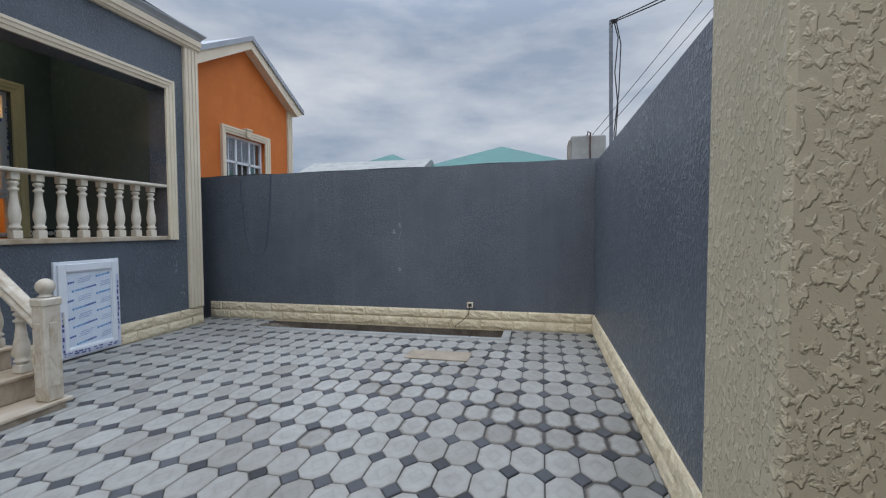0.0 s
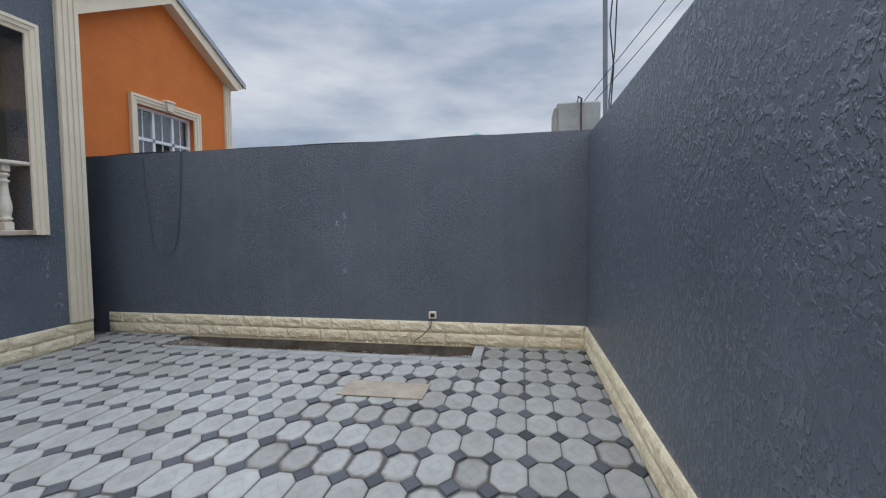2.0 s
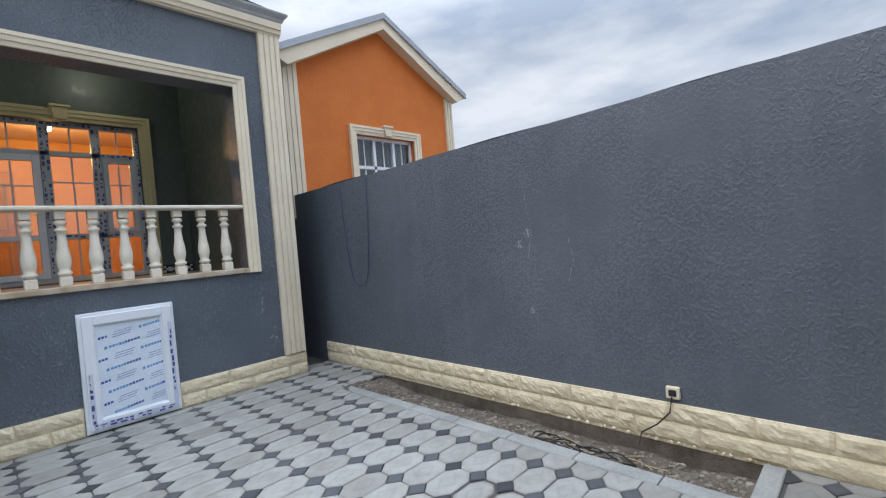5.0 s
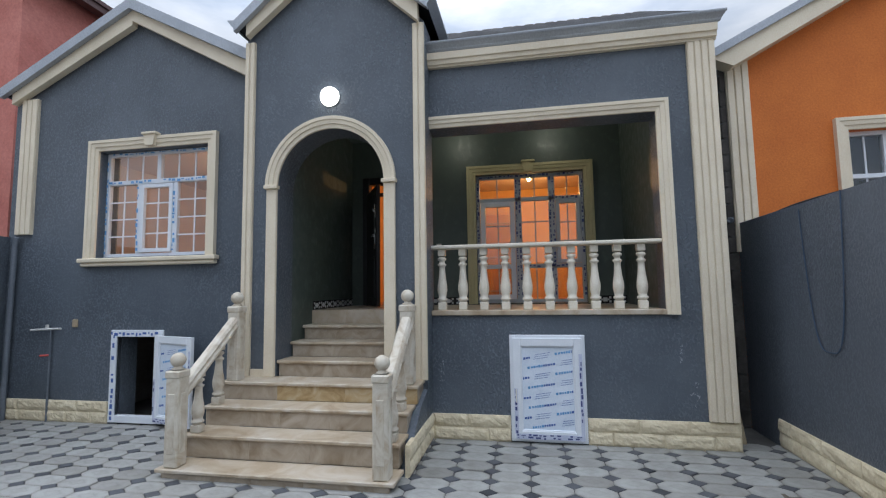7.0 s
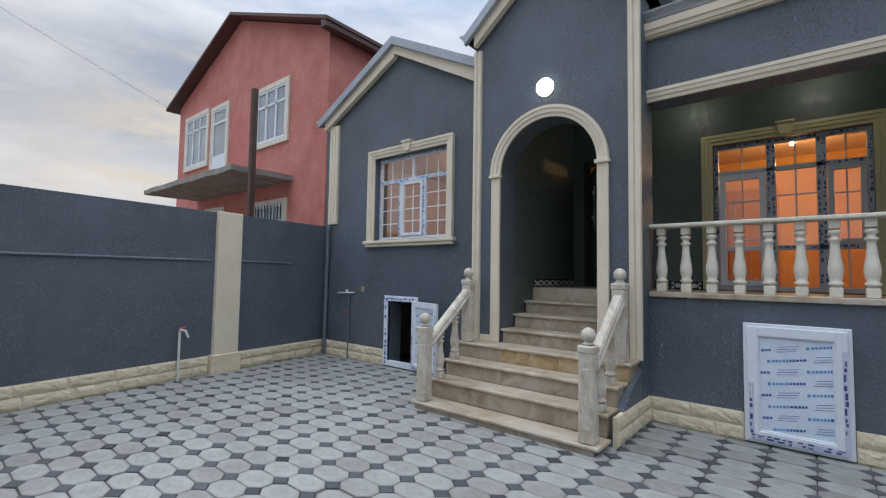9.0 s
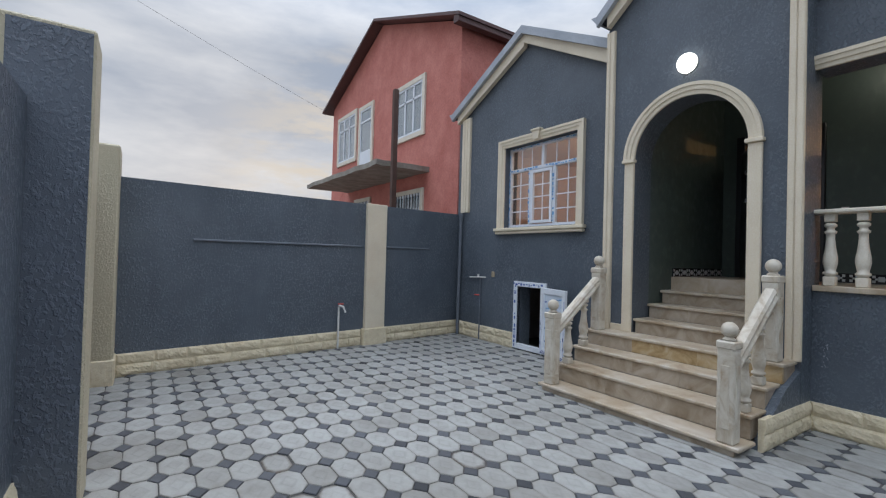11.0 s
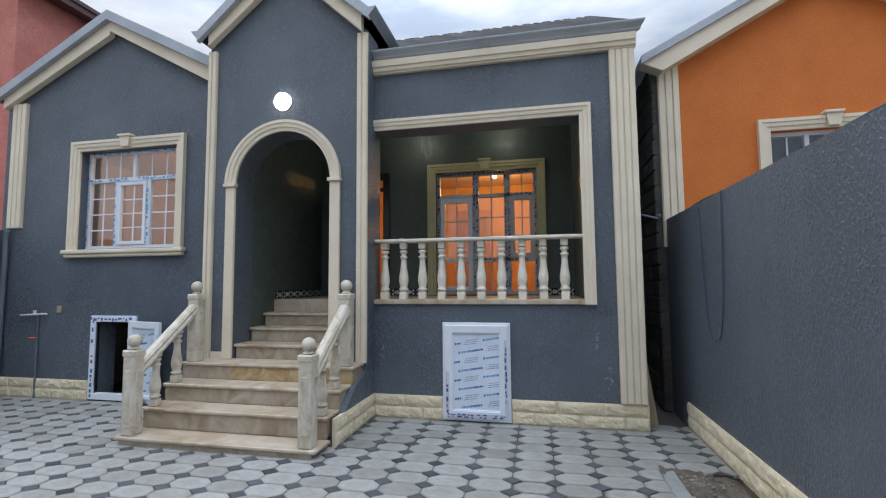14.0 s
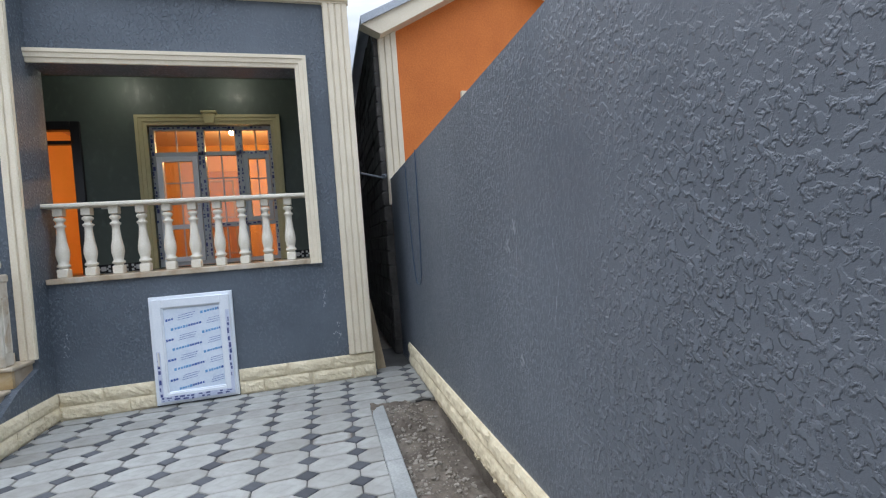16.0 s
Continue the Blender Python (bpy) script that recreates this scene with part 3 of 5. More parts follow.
shell("porch_wall_back", bm, PORCH, "dark green-grey glossy porch wall", "wall")
shell("porch_wall_south", box(BACK, BX - 0.36, 0.9, 1.122, 0, 4.1), PORCH, "dark porch side wall", "wall")
shell("porch_wall_north", box(BACK - 0.2, HX - 0.3, 5.41, 5.9, 0, 4.44), PORCH, "dark porch side wall", "wall")
shell("porch_pier_wall", box(HX - 0.3, BX - 0.36, 2.43, 2.86, FLOOR, 4.1), GREY, "dark pier between arch and balcony", "wall")
shell("stair_cheek", box(-5.84, BX - 0.36, 2.43, 2.6, 0, 1.18), PORCH, "dark side wall of the inner steps", "wall")
# rooms behind
bm = box(-11.6, BACK - 0.2, 1.0, 5.9, 1.2, FLOOR + 0.001)
shell("hall_floor", bm, WOOD, "orange wooden hall floor", "floor")
shell("hall_ceiling", box(-11.6, BACK - 0.2, 1.0, 5.9, 3.95, 4.05), PEACH_WALL, "plain hall ceiling", "ceiling")
bm = box(-11.7, -11.0, 1.0, 5.9, FLOOR, 3.95)
boxed(bm, -11.0, BACK - 0.2, 0.9, 1.05, FLOOR, 3.95)
boxed(bm, -11.0, BACK - 0.2, 5.6, 5.9, FLOOR, 3.95)
shell("hall_wall", bm, WARM_WALL, "warm lit orange hall wall", "wall")
bm = box(-9.4, -9.2, -3.0, 0.85, 1.3, 3.9)
boxed(bm, -9.2, HX - 0.3, -3.0, -2.8, 1.3, 3.9)
boxed(bm, -9.2, HX - 0.3, 0.75, 0.85, 1.3, 3.9)
shell("bedroom_wall", bm, PEACH_WALL, "peach lit bedroom wall", "wall")
shell("bedroom_ceiling", box(-9.4, HX - 0.3, -3.0, 0.85, 3.8, 3.9), PEACH_WALL, "plain bedroom ceiling", "ceiling")
shell("bedroom_floor", box(-9.4, HX - 0.3, -3.0, 0.85, 1.25, 1.35), WOOD, "wooden bedroom floor", "floor")
bm = box(-7.5, -7.3, -2.0, 0.5, -0.1, 1.25)
boxed(bm, -7.3, HX - 0.3, -2.1, -1.9, -0.1, 1.25)
boxed(bm, -7.3, HX - 0.3, 0.2, 0.4, -0.1, 1.25)
shell("cellar_wall", bm, CONCRETE, "bare concrete cellar wall seen through the hatch", "wall")
bm = box(-12.0, -11.7, -3.0, 5.95, 0, 4.4)
boxed(bm, -12.0, HX - 0.3, -3.02, -2.9, -0.1, 4.3)
boxed(bm, -12.0, BACK - 0.2, 5.9, 5.95, -0.1, 4.4)
shell("wall_house_rear", bm, BLOCK, "plain rear and side walls of the house", "wall")

# ---- roof ----
def corrugated(x0, z0, x1, z1, ya, yb, yc, yd):
    """A ribbed sheet from the eave (ya..yb at x0) up to the ridge (yc..yd at x1)."""
    bm = bmesh.new()
    n = 110
    low, high = [], []
    for i in range(n + 1):
        t = i / n
        h = 0.03 if i % 4 in (1, 2) else 0.0
        low.append(bm.verts.new((x0, ya + (yb - ya) * t, z0 + h)))
        high.append(bm.verts.new((x1, yc + (yd - yc) * t, z1 + h)))
    for i in range(n):
        bm.faces.new((low[i], low[i + 1], high[i + 1], high[i]))
    bmesh.ops.solidify(bm, geom=list(bm.faces), thickness=0.012)
    return bm


roof = empty("main_roof", (-7, 4.4, 4.5))
part("front_slope", corrugated(-5.12, 4.46, -7.05, 5.70, 2.75, 6.02, 1.2, 5.75), ROOF, roof)
part("rear_slope", corrugated(-12.0, 4.46, -7.05, 5.70, -3.0, 6.02, -3.0, 5.75), ROOF, roof)
part("hip_slope", prism([(6.02, 4.44), (6.02, 4.46), (5.75, 5.69), (5.6, 5.6), (5.6, 4.44)], -11.0, -7.05), ROOF, roof)
tagged(roof, "dark grey ribbed metal roof over the balcony bay", "roof", kind="structure")


def gable_roof(name, y0, yc, y1, ze, za, x0, x1, right_cut=None, label="", band=0.225, drop=0.0):
    """Two slopes with a grey metal edge and a cream raking band below it."""
    top = empty(name, (x0, yc, ze))
    t = 0.06
    for nm, ya, yb, zb, zc in (("slope", y0, yc, ze, za), ("slope", yc, y1, za, ze)):
        part(nm, prism([(ya, zb - t), (yb, zc - t), (yb, zc), (ya, zb)], x1, x0 - 0.05), ROOF, top)
    for ya, zb, yb, zc in ((y0, ze, yc, za), (yc, za, y1, ze)):
        part("edge_trim", prism([(ya, zb - 0.125), (yb, zc - 0.125), (yb, zc + 0.015), (ya, zb + 0.015)], x0 - 0.05, x0 + 0.012), GUTTER, top, "grey metal verge")
    k = (za - ze) / (yc - y0)
    for ya, zb, yb, zc in ((y0 + 0.12, ze + 0.12 * k, yc, za), (yc, za, y1 - 0.12, ze + 0.12 * k)):
        part("raking_band", prism([(ya, zb - band - 0.04), (yb, zc - band - 0.10), (yb, zc - 0.12), (ya, zb - 0.12)], x0 - 0.14, x0 - 0.055), CREAM, top, "cream raking band")
    for ye, s in ((y0, -1), (y1, 1)):
        if right_cut is None or s < 0:
            part("gutter", prism([(ye, ze - 0.09), (ye + s * 0.075, ze + 0.0), (ye + s * 0.085, ze + 0.02), (ye, ze + 0.012)], x1, x0 + 0.014), GUTTER, top, "grey metal eaves gutter")
    return tagged(top, label, "roof", kind="structure")


gable_roof("entrance_gable_roof", 0.62, 1.795, 2.965, 4.83, 5.83, BX + 0.16, -7.0, None, "steep gable roof with grey metal edges over the entrance")
gable_roof("window_gable_roof", -3.10, -1.09, 0.92, 4.46, 5.50, HX + 0.16, -7.6, 1, "low gable roof with grey metal edges over the window bay")

# gutter and cornice of the balcony bay
CORNICE = [(0, 0), (0, 0.05), (0.02, 0.05), (0.025, 0.075), (0.07, 0.08), (0.075, 0.10), (0.15, 0.11), (0.15, 0)]
shell("cornice", sweep([(5.97, 4.18), (2.89, 4.18)], [(-o, h) for o, h in CORNICE], HX), CREAM, "cream stepped cornice under the gutter", "cornice")
gut = empty("roof_gutter", (HX, 4.4, 4.38))
part("fascia", prism([(2.80, 4.375), (5.98, 4.375), (6.03, 4.44), (2.80, 4.44)], HX - 0.1, HX + 0.04), GUTTER, gut)
bm = bmesh.new()
shape = [(0.0, 4.37), (0.05, 4.37), (0.062, 4.385), (0.066, 4.398), (0.10, 4.425), (0.118, 4.437), (0.125, 4.45), (0.125, 4.462), (0.112, 4.463), (0.10, 4.44), (0.0, 4.44)]
va = [bm.verts.new((HX + a, 2.82, z)) for a, z in shape]
vb = [bm.verts.new((HX + a, 5.99 + a * 0.6, z)) for a, z in shape]
bm.faces.new(va)
bm.faces.new(vb[::-1])
for i in range(len(shape)):
    j = (i + 1) % len(shape)
    bm.faces.new((va[i], vb[i], vb[j], va[j]))
part("channel", bm, GUTTER, gut)
tagged(gut, "grey metal box gutter with a moulded front", "gutter")


# ---- trims ----
def fluted(name, y0, y1, z0, z1, x, grooves, label, proud=0.05):
    """A pilaster with upright flutes."""
    ob = empty(name, (x, (y0 + y1) / 2, z0))
    part("shaft", box(x - 0.005, x + proud * 0.72, y0, y1, z0, z1), CREAM, ob)
    n = grooves + 1
    w = (y1 - y0) / n
    for i in range(n):
        part("fillet", box(x + proud * 0.7, x + proud, y0 + i * w + 0.005, y0 + (i + 1) * w - 0.005, z0, z1 - 0.0, 0.006), CREAM, ob)
    return tagged(ob, label, "pilaster")


fluted("corner_pilaster", 5.685, 5.955, 0.28, 4.18, HX, 3, "tall cream fluted corner pilaster")
fluted("corner_pilaster", -2.88, -2.62, 2.44, 4.33, HX, 2, "short cream fluted pilaster above the yard wall")
fluted("bay_pilaster", 2.765, 2.895, 0.67, 4.62, BX, 1, "slim cream pilaster beside the arch", 0.045)
fluted("bay_pilaster", 0.695, 0.82, 0.67, 4.62, BX, 1, "slim cream pilaster beside the arch", 0.045)
shell("pilaster_return", box(HX, BX + 0.001, 2.8901, 2.8965, 0.67, 4.4), GREY, "narrow grey return of the entrance bay", "wall")

MOULD = [(0, 0), (0, 0.028), (0.04, 0.032), (0.044, 0.046), (0.085, 0.05), (0.09, 0.06), (0.125, 0.06), (0.125, 0)]
arch_trim = empty("arch_surround", (BX, arch_y, 0.67))
r_in = arch_r - 0.005
part("arch_moulding", sweep([(arch_y - r_in * math.cos(a), spring + r_in * math.sin(a)) for a in np.linspace(0, math.pi, 33)], [(o * 1.08, h) for o, h in MOULD], BX), CREAM, arch_trim)
for s in (-1, 1):
    ya, yb = sorted((arch_y + s * r_in, arch_y + s * 0.775))
    part("jamb", box(BX - 0.002, BX + 0.04, ya, yb, 0.67, spring - 0.03, 0.008), CREAM, arch_trim)
    part("impost", box(BX - 0.002, BX + 0.07, ya - 0.02, yb + 0.02, spring - 0.03, spring + 0.012, 0.006), CREAM, arch_trim)
    ya, yb = sorted((arch_y + s * 0.776, arch_y + s * 0.94))
    part("plinth_strip", box(BX - 0.002, BX + 0.03, ya, yb, 0.67, 0.75), CREAM, arch_trim)
tagged(arch_trim, "cream moulded arch surround with imposts", "moulding")
shell("balcony_surround", sweep([(5.345, 1.33), (5.345, 3.47), (2.897, 3.47)][::-1], MOULD, HX), CREAM, "cream moulding round the balcony opening", "moulding")


# ---- windows ----
def text_strips(parent, bars, x, mt, label=""):
    """Dashes of printed film tape: (y0, y1, z0, z1) each."""
    bm = bmesh.new()
    for y0, y1, z0, z1 in bars:
        boxed(bm, x, x + 0.0012, y0, y1, z0, z1)
    return tagged(part("film_print", bm, mt, parent, label), kind="stuff")


def tape_bars(y0, y1, z0, z1, upright, rng):
    """A run of small dashes inside a strip."""
    bars = []
    a, b = (z0, z1) if upright else (y0, y1)
    p = a
    while p < b - 0.03:
        n = rng.uniform(0.015, 0.06)
        if rng.random() < 0.75:
            w = rng.uniform(0.25, 0.75)
            if upright:
                yc = y0 + (y1 - y0) * rng.uniform(0.3, 0.7)
                bars.append((yc - (y1 - y0) * w / 2, yc + (y1 - y0) * w / 2, p, min(p + n, b)))
            else:
                zc = z0 + (z1 - z0) * rng.uniform(0.3, 0.7)
                bars.append((p, min(p + n, b), zc - (z1 - z0) * w / 2, zc + (z1 - z0) * w / 2))
        p += n + rng.uniform(0.008, 0.04)
    return bars


def surround(parent, y0, y1, z0, z1, x, mt, sill=True, key=True, floor=False):
    """Stepped architrave with a keystone and a sill round an opening."""
    path = [(y0, z0), (y0, z1), (y1, z1), (y1, z0)]
    part("architrave", sweep(path, [(o * 1.1, h) for o, h in MOULD], x), mt, parent)
    yc = (y0 + y1) / 2
    if key:
        bm = prism([(yc - 0.06, z1 + 0.01), (yc + 0.06, z1 + 0.01), (yc + 0.085, z1 + 0.15), (yc - 0.085, z1 + 0.15)], x, x + 0.085)
        boxed(bm, x, x + 0.105, yc - 0.105, yc + 0.105, z1 + 0.15, z1 + 0.185, 0.008)
        part("keystone", bm, mt, parent)
    if sill:
        bm = box(x, x + 0.10, y0 - 0.19, y1 + 0.19, z0 - 0.055, z0 - 0.0, 0.01)
        boxed(bm, x, x + 0.075, y0 - 0.165, y1 + 0.165, z0 - 0.105, z0 - 0.055, 0.012)
        part("window_sill", bm, mt, parent)


def bar_frame(name, y0, y1, z0, z1, w, xa, xb, mt, parent):
    bm = box(xa, xb, y0, y0 + w, z0, z1, 0.004)
    boxed(bm, xa, xb, y1 - w, y1, z0, z1, 0.004)
    boxed(bm, xa, xb, y0 + w, y1 - w, z0, z0 + w, 0.004)
    boxed(bm, xa, xb, y0 + w, y1 - w, z1 - w, z1, 0.004)
    return part(name, bm, mt, parent)


def lattice(parent, y0, y1, z0, z1, ny, nz, x, mt, name="glazing_bar"):
    for i in range(1, ny):
        yy = y0 + (y1 - y0) * i / ny
        part(name, box(x - 0.006, x + 0.006, yy - 0.009, yy + 0.009, z0, z1), mt, parent)
    for i in range(1, nz):
        zz = z0 + (z1 - z0) * i / nz
        part(name, box(x - 0.0055, x + 0.0055, y0, y1, zz - 0.009, zz + 0.009), mt, parent)


def pane(parent, y0, y1, z0, z1, x, mt=None):
    ob = part("pane", box(x - 0.003, x + 0.003, y0, y1, z0, z1), mt or GLASS, parent)
    ob.visible_shadow = False
    return ob


rng = random.Random(5)
# bedroom window
win = empty("window_1", (HX, -0.78, 2.1))
surround(win, -1.60, 0.03, 2.085, 3.52, HX, CREAM)
wx0, wx1 = HX - 0.17, HX - 0.11
frame_ob = bar_frame("window_frame", -1.60, 0.03, 2.10, 3.515, 0.05, wx0, wx1, PVC, win)
part("transom", box(wx0, wx1, -1.55, -0.02, 3.075, 3.135, 0.004), PVC, win)
for yy in (-1.085, -0.535):
    part("mullion", box(wx0, wx1, yy - 0.03, yy + 0.03, 2.15, 3.075, 0.004), PVC, win)
part("mullion", box(wx0, wx1, -0.825, -0.765, 3.135, 3.47, 0.004), PVC, win)
bar_frame("sash", -1.05, -0.57, 2.16, 3.065, 0.05, wx0 + 0.02, wx1 + 0.015, PVC, win)
for a, b, c, d, ny, nz in ((-1.55, -1.115, 2.15, 3.075, 2, 4), (-1.0, -0.62, 2.21, 3.015, 2, 4), (-0.505, -0.02, 2.15, 3.075, 2, 4), (-1.55, -0.825, 3.135, 3.465, 3, 1), (-0.765, -0.02, 3.135, 3.465, 3, 1)):
    pane(win, a, b, c, d, wx0 + 0.03)
    lattice(win, a, b, c, d, ny, nz, wx0 + 0.03, PVC)
bars = []
for yy in (-1.085, -0.535):
    bars += tape_bars(yy - 0.025, yy + 0.025, 2.18, 3.05, True, rng)
bars += tape_bars(-1.55, -0.02, 3.08, 3.13, False, rng) + tape_bars(-1.59, -1.555, 2.15, 3.4, True, rng) + tape_bars(-1.5, 0.0, 3.475, 3.51, False, rng)
text_strips(win, bars, wx1 + 0.016, INK_LIGHT, "blue printed protective tape")
tagged(win, "white plastic window with film tape, cream surround and sill", "window", kind="structure")

# porch window with door leaves
win = empty("window_2", (BACK, 4.03, FLOOR))
surround(win, 3.20, 4.86, FLOOR + 0.01, 3.42, BACK, OLIVE_CREAM, sill=False)
wx0, wx1 = BACK - 0.14, BACK - 0.07
bar_frame("window_frame", 3.20, 4.86, 1.385, 3.415, 0.055, wx0, wx1, PALE_PVC, win)
part("transom", box(wx0, wx1, 3.255, 4.805, 2.985, 3.045, 0.004), PALE_PVC, win)
part("lower_rail", box(wx0, wx1, 3.92, 4.805, 1.92, 1.985, 0.004), PALE_PVC, win)
for yy in (3.86, 4.38):
    part("mullion", box(wx0, wx1, yy - 0.05, yy + 0.05, 1.44, 3.36, 0.004), PALE_PVC, win)
bar_frame("door_leaf", 3.265, 3.805, 1.44, 2.98, 0.075, wx0 + 0.02, wx1 + 0.025, PVC, win)
part("leaf_rail", box(wx0 + 0.02, wx1 + 0.02, 3.34, 3.73, 1.92, 1.985, 0.004), PVC, win)
bar_frame("sash", 4.435, 4.80, 1.99, 2.98, 0.06, wx0 + 0.02, wx1 + 0.025, PALE_PVC, win)
for a, b, c, d, ny, nz in ((3.34, 3.73, 1.985, 2.905, 2, 3), (3.34, 3.73, 1.515, 1.92, 2, 1), (3.91, 4.33, 1.985, 2.985, 2, 3), (3.91, 4.33, 1.44, 1.92, 2, 1), (4.495, 4.74, 2.05, 2.92, 2, 3), (4.43, 4.805, 1.44, 1.92, 2, 1),
                           (3.255, 3.81, 3.045, 3.36, 2, 1), (3.91, 4.33, 3.045, 3.36, 2, 1), (4.43, 4.805, 3.045, 3.36, 2, 1)):
    pane(win, a, b, c, d, wx0 + 0.03)
    lattice(win, a, b, c, d, ny, nz, wx0 + 0.03, PALE_PVC)
bars = []
for yy in (3.86, 4.38):
    for o in (-0.025, 0.025):
        bars += tape_bars(yy + o - 0.02, yy + o + 0.02, 1.5, 3.36, True, rng)
bars += tape_bars(3.25, 4.8, 3.365, 3.41, False, rng) + tape_bars(4.44, 4.8, 2.99, 3.04, False, rng) + tape_bars(3.92, 4.8, 1.93, 1.98, False, rng) + tape_bars(4.81, 4.855, 1.5, 3.3, True, rng) + tape_bars(3.205, 3.25, 1.5, 3.3, True, rng)
text_strips(win, bars, wx1 + 0.026, INK_DARK, "dark blue printed protective tape")
part("door_handle", tube([(wx1 + 0.02, 3.775, 2.25), (wx1 + 0.06, 3.775, 2.25), (wx1 + 0.065, 3.69, 2.25)], 0.01), WHITE_PIPE, win, "white lever handle")
tagged(win, "pale plastic glazed door and windows with film tape, olive-cream surround", "window", kind="structure")

# entrance door
door = empty("door_1", (BACK, 1.85, FLOOR))
bm = box(BACK - 0.1, BACK + 0.03, 1.31, 1.43, FLOOR, 3.48, 0.01)
boxed(bm, BACK - 0.1, BACK + 0.03, 2.27, 2.39, FLOOR, 3.48, 0.01)
boxed(bm, BACK - 0.1, BACK + 0.03, 1.43, 2.27, 3.36, 3.48, 0.01)
boxed(bm, BACK - 0.08, BACK + 0.01, 1.43, 2.27, 3.17, 3.22, 0.005)
part("door_frame", bm, BLACK, door)
leaf = box(-0.03, 0.03, 0, 0.84, 0, 1.80, 0.006)
for za, zb in ((0.12, 0.75), (0.85, 1.68)):
    boxed(leaf, 0.028, 0.042, 0.13, 0.71, za, zb, 0.012)
m_leaf = Matrix.Translation((BACK + 0.04, 1.42, FLOOR + 0.01)) @ Matrix.Rotation(radians(-61), 4, "Z")
bmesh.ops.transform(leaf, matrix=m_leaf, verts=leaf.verts)
leaf = part("door_leaf", leaf, BLACK, door)
for za, zb in ((0.92, 1.16), (1.30, 1.52)):
    q = box(0.03, 0.05, 0.76, 0.81, za, zb, 0.005)
    if za < 1:
        boxed(q, 0.05, 0.075, 0.66, 0.80, 1.03, 1.055, 0.006)
    boxed(q, 0.05, 0.075, 0.77, 0.80, za + 0.1, za + 0.15, 0.006)
    bmesh.ops.transform(q, matrix=m_leaf, verts=q.verts)
    part("door_handle", q, CHROME, leaf, "chrome lock plate and handle")
tagged(door, "black metal entrance door standing open into the porch", "door", kind="structure")

# ---- entrance steps ----
rise = [0.085, 0.295, 0.485, 0.67, 0.845, 1.02, 1.19, FLOOR]
nose = [-3.77, -4.053, -4.337, -4.62, -4.95, -5.25, -5.55, -5.84]
steps = empty("entrance_steps", (-4.5, 1.75, 0))
for i, (z, x) in enumerate(zip(rise, nose)):
    back = nose[i + 1] if i < 7 else x - 0.3
    ya, yb = (0.69, 2.83) if i < 3 else ((0.66, 2.86) if i == 3 else (1.128, 2.42))
    lip = 0.0 if i else 0.03
    z0 = rise[i - 1] if i else -0.02
    if i < 7:
        part("tread", box(back - 0.02 if i < 4 else back - 0.01, x, ya - lip, yb + lip, z - 0.035, z, 0.008), MARBLE, steps)
    else:
        part("tread", box(x - 0.2, x, ya, yb, z - 0.034, z + 0.003, 0.008), MARBLE, steps)
    cuts = [ya + 0.02, ya + (yb - ya) * rng.uniform(0.3, 0.45), ya + (yb - ya) * rng.uniform(0.6, 0.75), yb - 0.02]
    for a, b in zip(cuts, cuts[1:]):
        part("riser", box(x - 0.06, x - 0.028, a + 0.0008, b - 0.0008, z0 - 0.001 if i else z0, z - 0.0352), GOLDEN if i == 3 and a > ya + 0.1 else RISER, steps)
    for yy in ((ya, yb) if i < 4 else ()):
        s = 1 if yy > 2 else -1
        if s < 0 or i > 0:
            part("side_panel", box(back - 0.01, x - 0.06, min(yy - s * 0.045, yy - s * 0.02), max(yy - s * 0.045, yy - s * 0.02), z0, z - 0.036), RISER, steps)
part("core", prism([(0.72, 0), (2.80, 0), (2.80, 0.045), (0.72, 0.045)], -5.0, -3.85), CONCRETE, steps)
tagged(steps, "beige marble entrance steps with veined risers", "stairs", kind="structure")
# grey flank of the steps, with its split stone foot
bm = bmesh.new()
outl = [(-4.12, -0.02), (HX, -0.02), (HX, 0.66), (-4.62, 0.46), (-4.34, 0.28)]
a = [bm.verts.new((x, 2.80, z)) for x, z in outl]
b = [bm.verts.new((x, 2.885, z)) for x, z in outl]
bm.faces.new(a)
bm.faces.new(b[::-1])
for i in range(len(outl)):
    j = (i + 1) % len(outl)
    bm.faces.new((a[i], b[i], b[j], a[j]))
shell("steps_flank", bm, GREY, "grey stucco flank of the entrance steps", "wall")


# ---- step railing ----
def newel(place, height, label):
    ob = empty("newel_post", place)
    x, y, z = place
    w = 0.068
    bm = boxed(bmesh.new(), x - w, x + w, y - w, y + w, z, z + height, 0.012)
    part("shaft", bm, CARVED, ob)
    bm = bmesh.new()
    for s in (-1, 1):
        boxed(bm, x - 0.035, x + 0.035, y + s * w - 0.006, y + s * w + 0.006, z + 0.12, z + height - 0.2, 0.006)
        boxed(bm, x + s * w - 0.006, x + s * w + 0.006, y - 0.035, y + 0.035, z + 0.12, z + height - 0.2, 0.006)
    part("raised_panel", bm, CARVED, ob)
    part("cap", box(x - w - 0.008, x + w + 0.008, y - w - 0.008, y + w + 0.008, z + height - 0.07, z + height - 0.0, 0.012), CARVED, ob)
    prof = [(0.05, 0.0), (0.052, 0.012), (0.036, 0.022), (0.034, 0.03)]
    for k in range(11):
        t = -1.05 + (math.pi / 2 + 1.05) * k / 10
        prof.append((max(0.003, 0.066 * math.cos(t)), 0.088 + 0.066 * math.sin(t)))
    smooth(part("ball_finial", lathe(bmesh.new(), prof, (x, y, z + height), 20), CARVED, ob, "round stone ball"))
    return tagged(ob, label, "newel post", "newel posts of the steps")


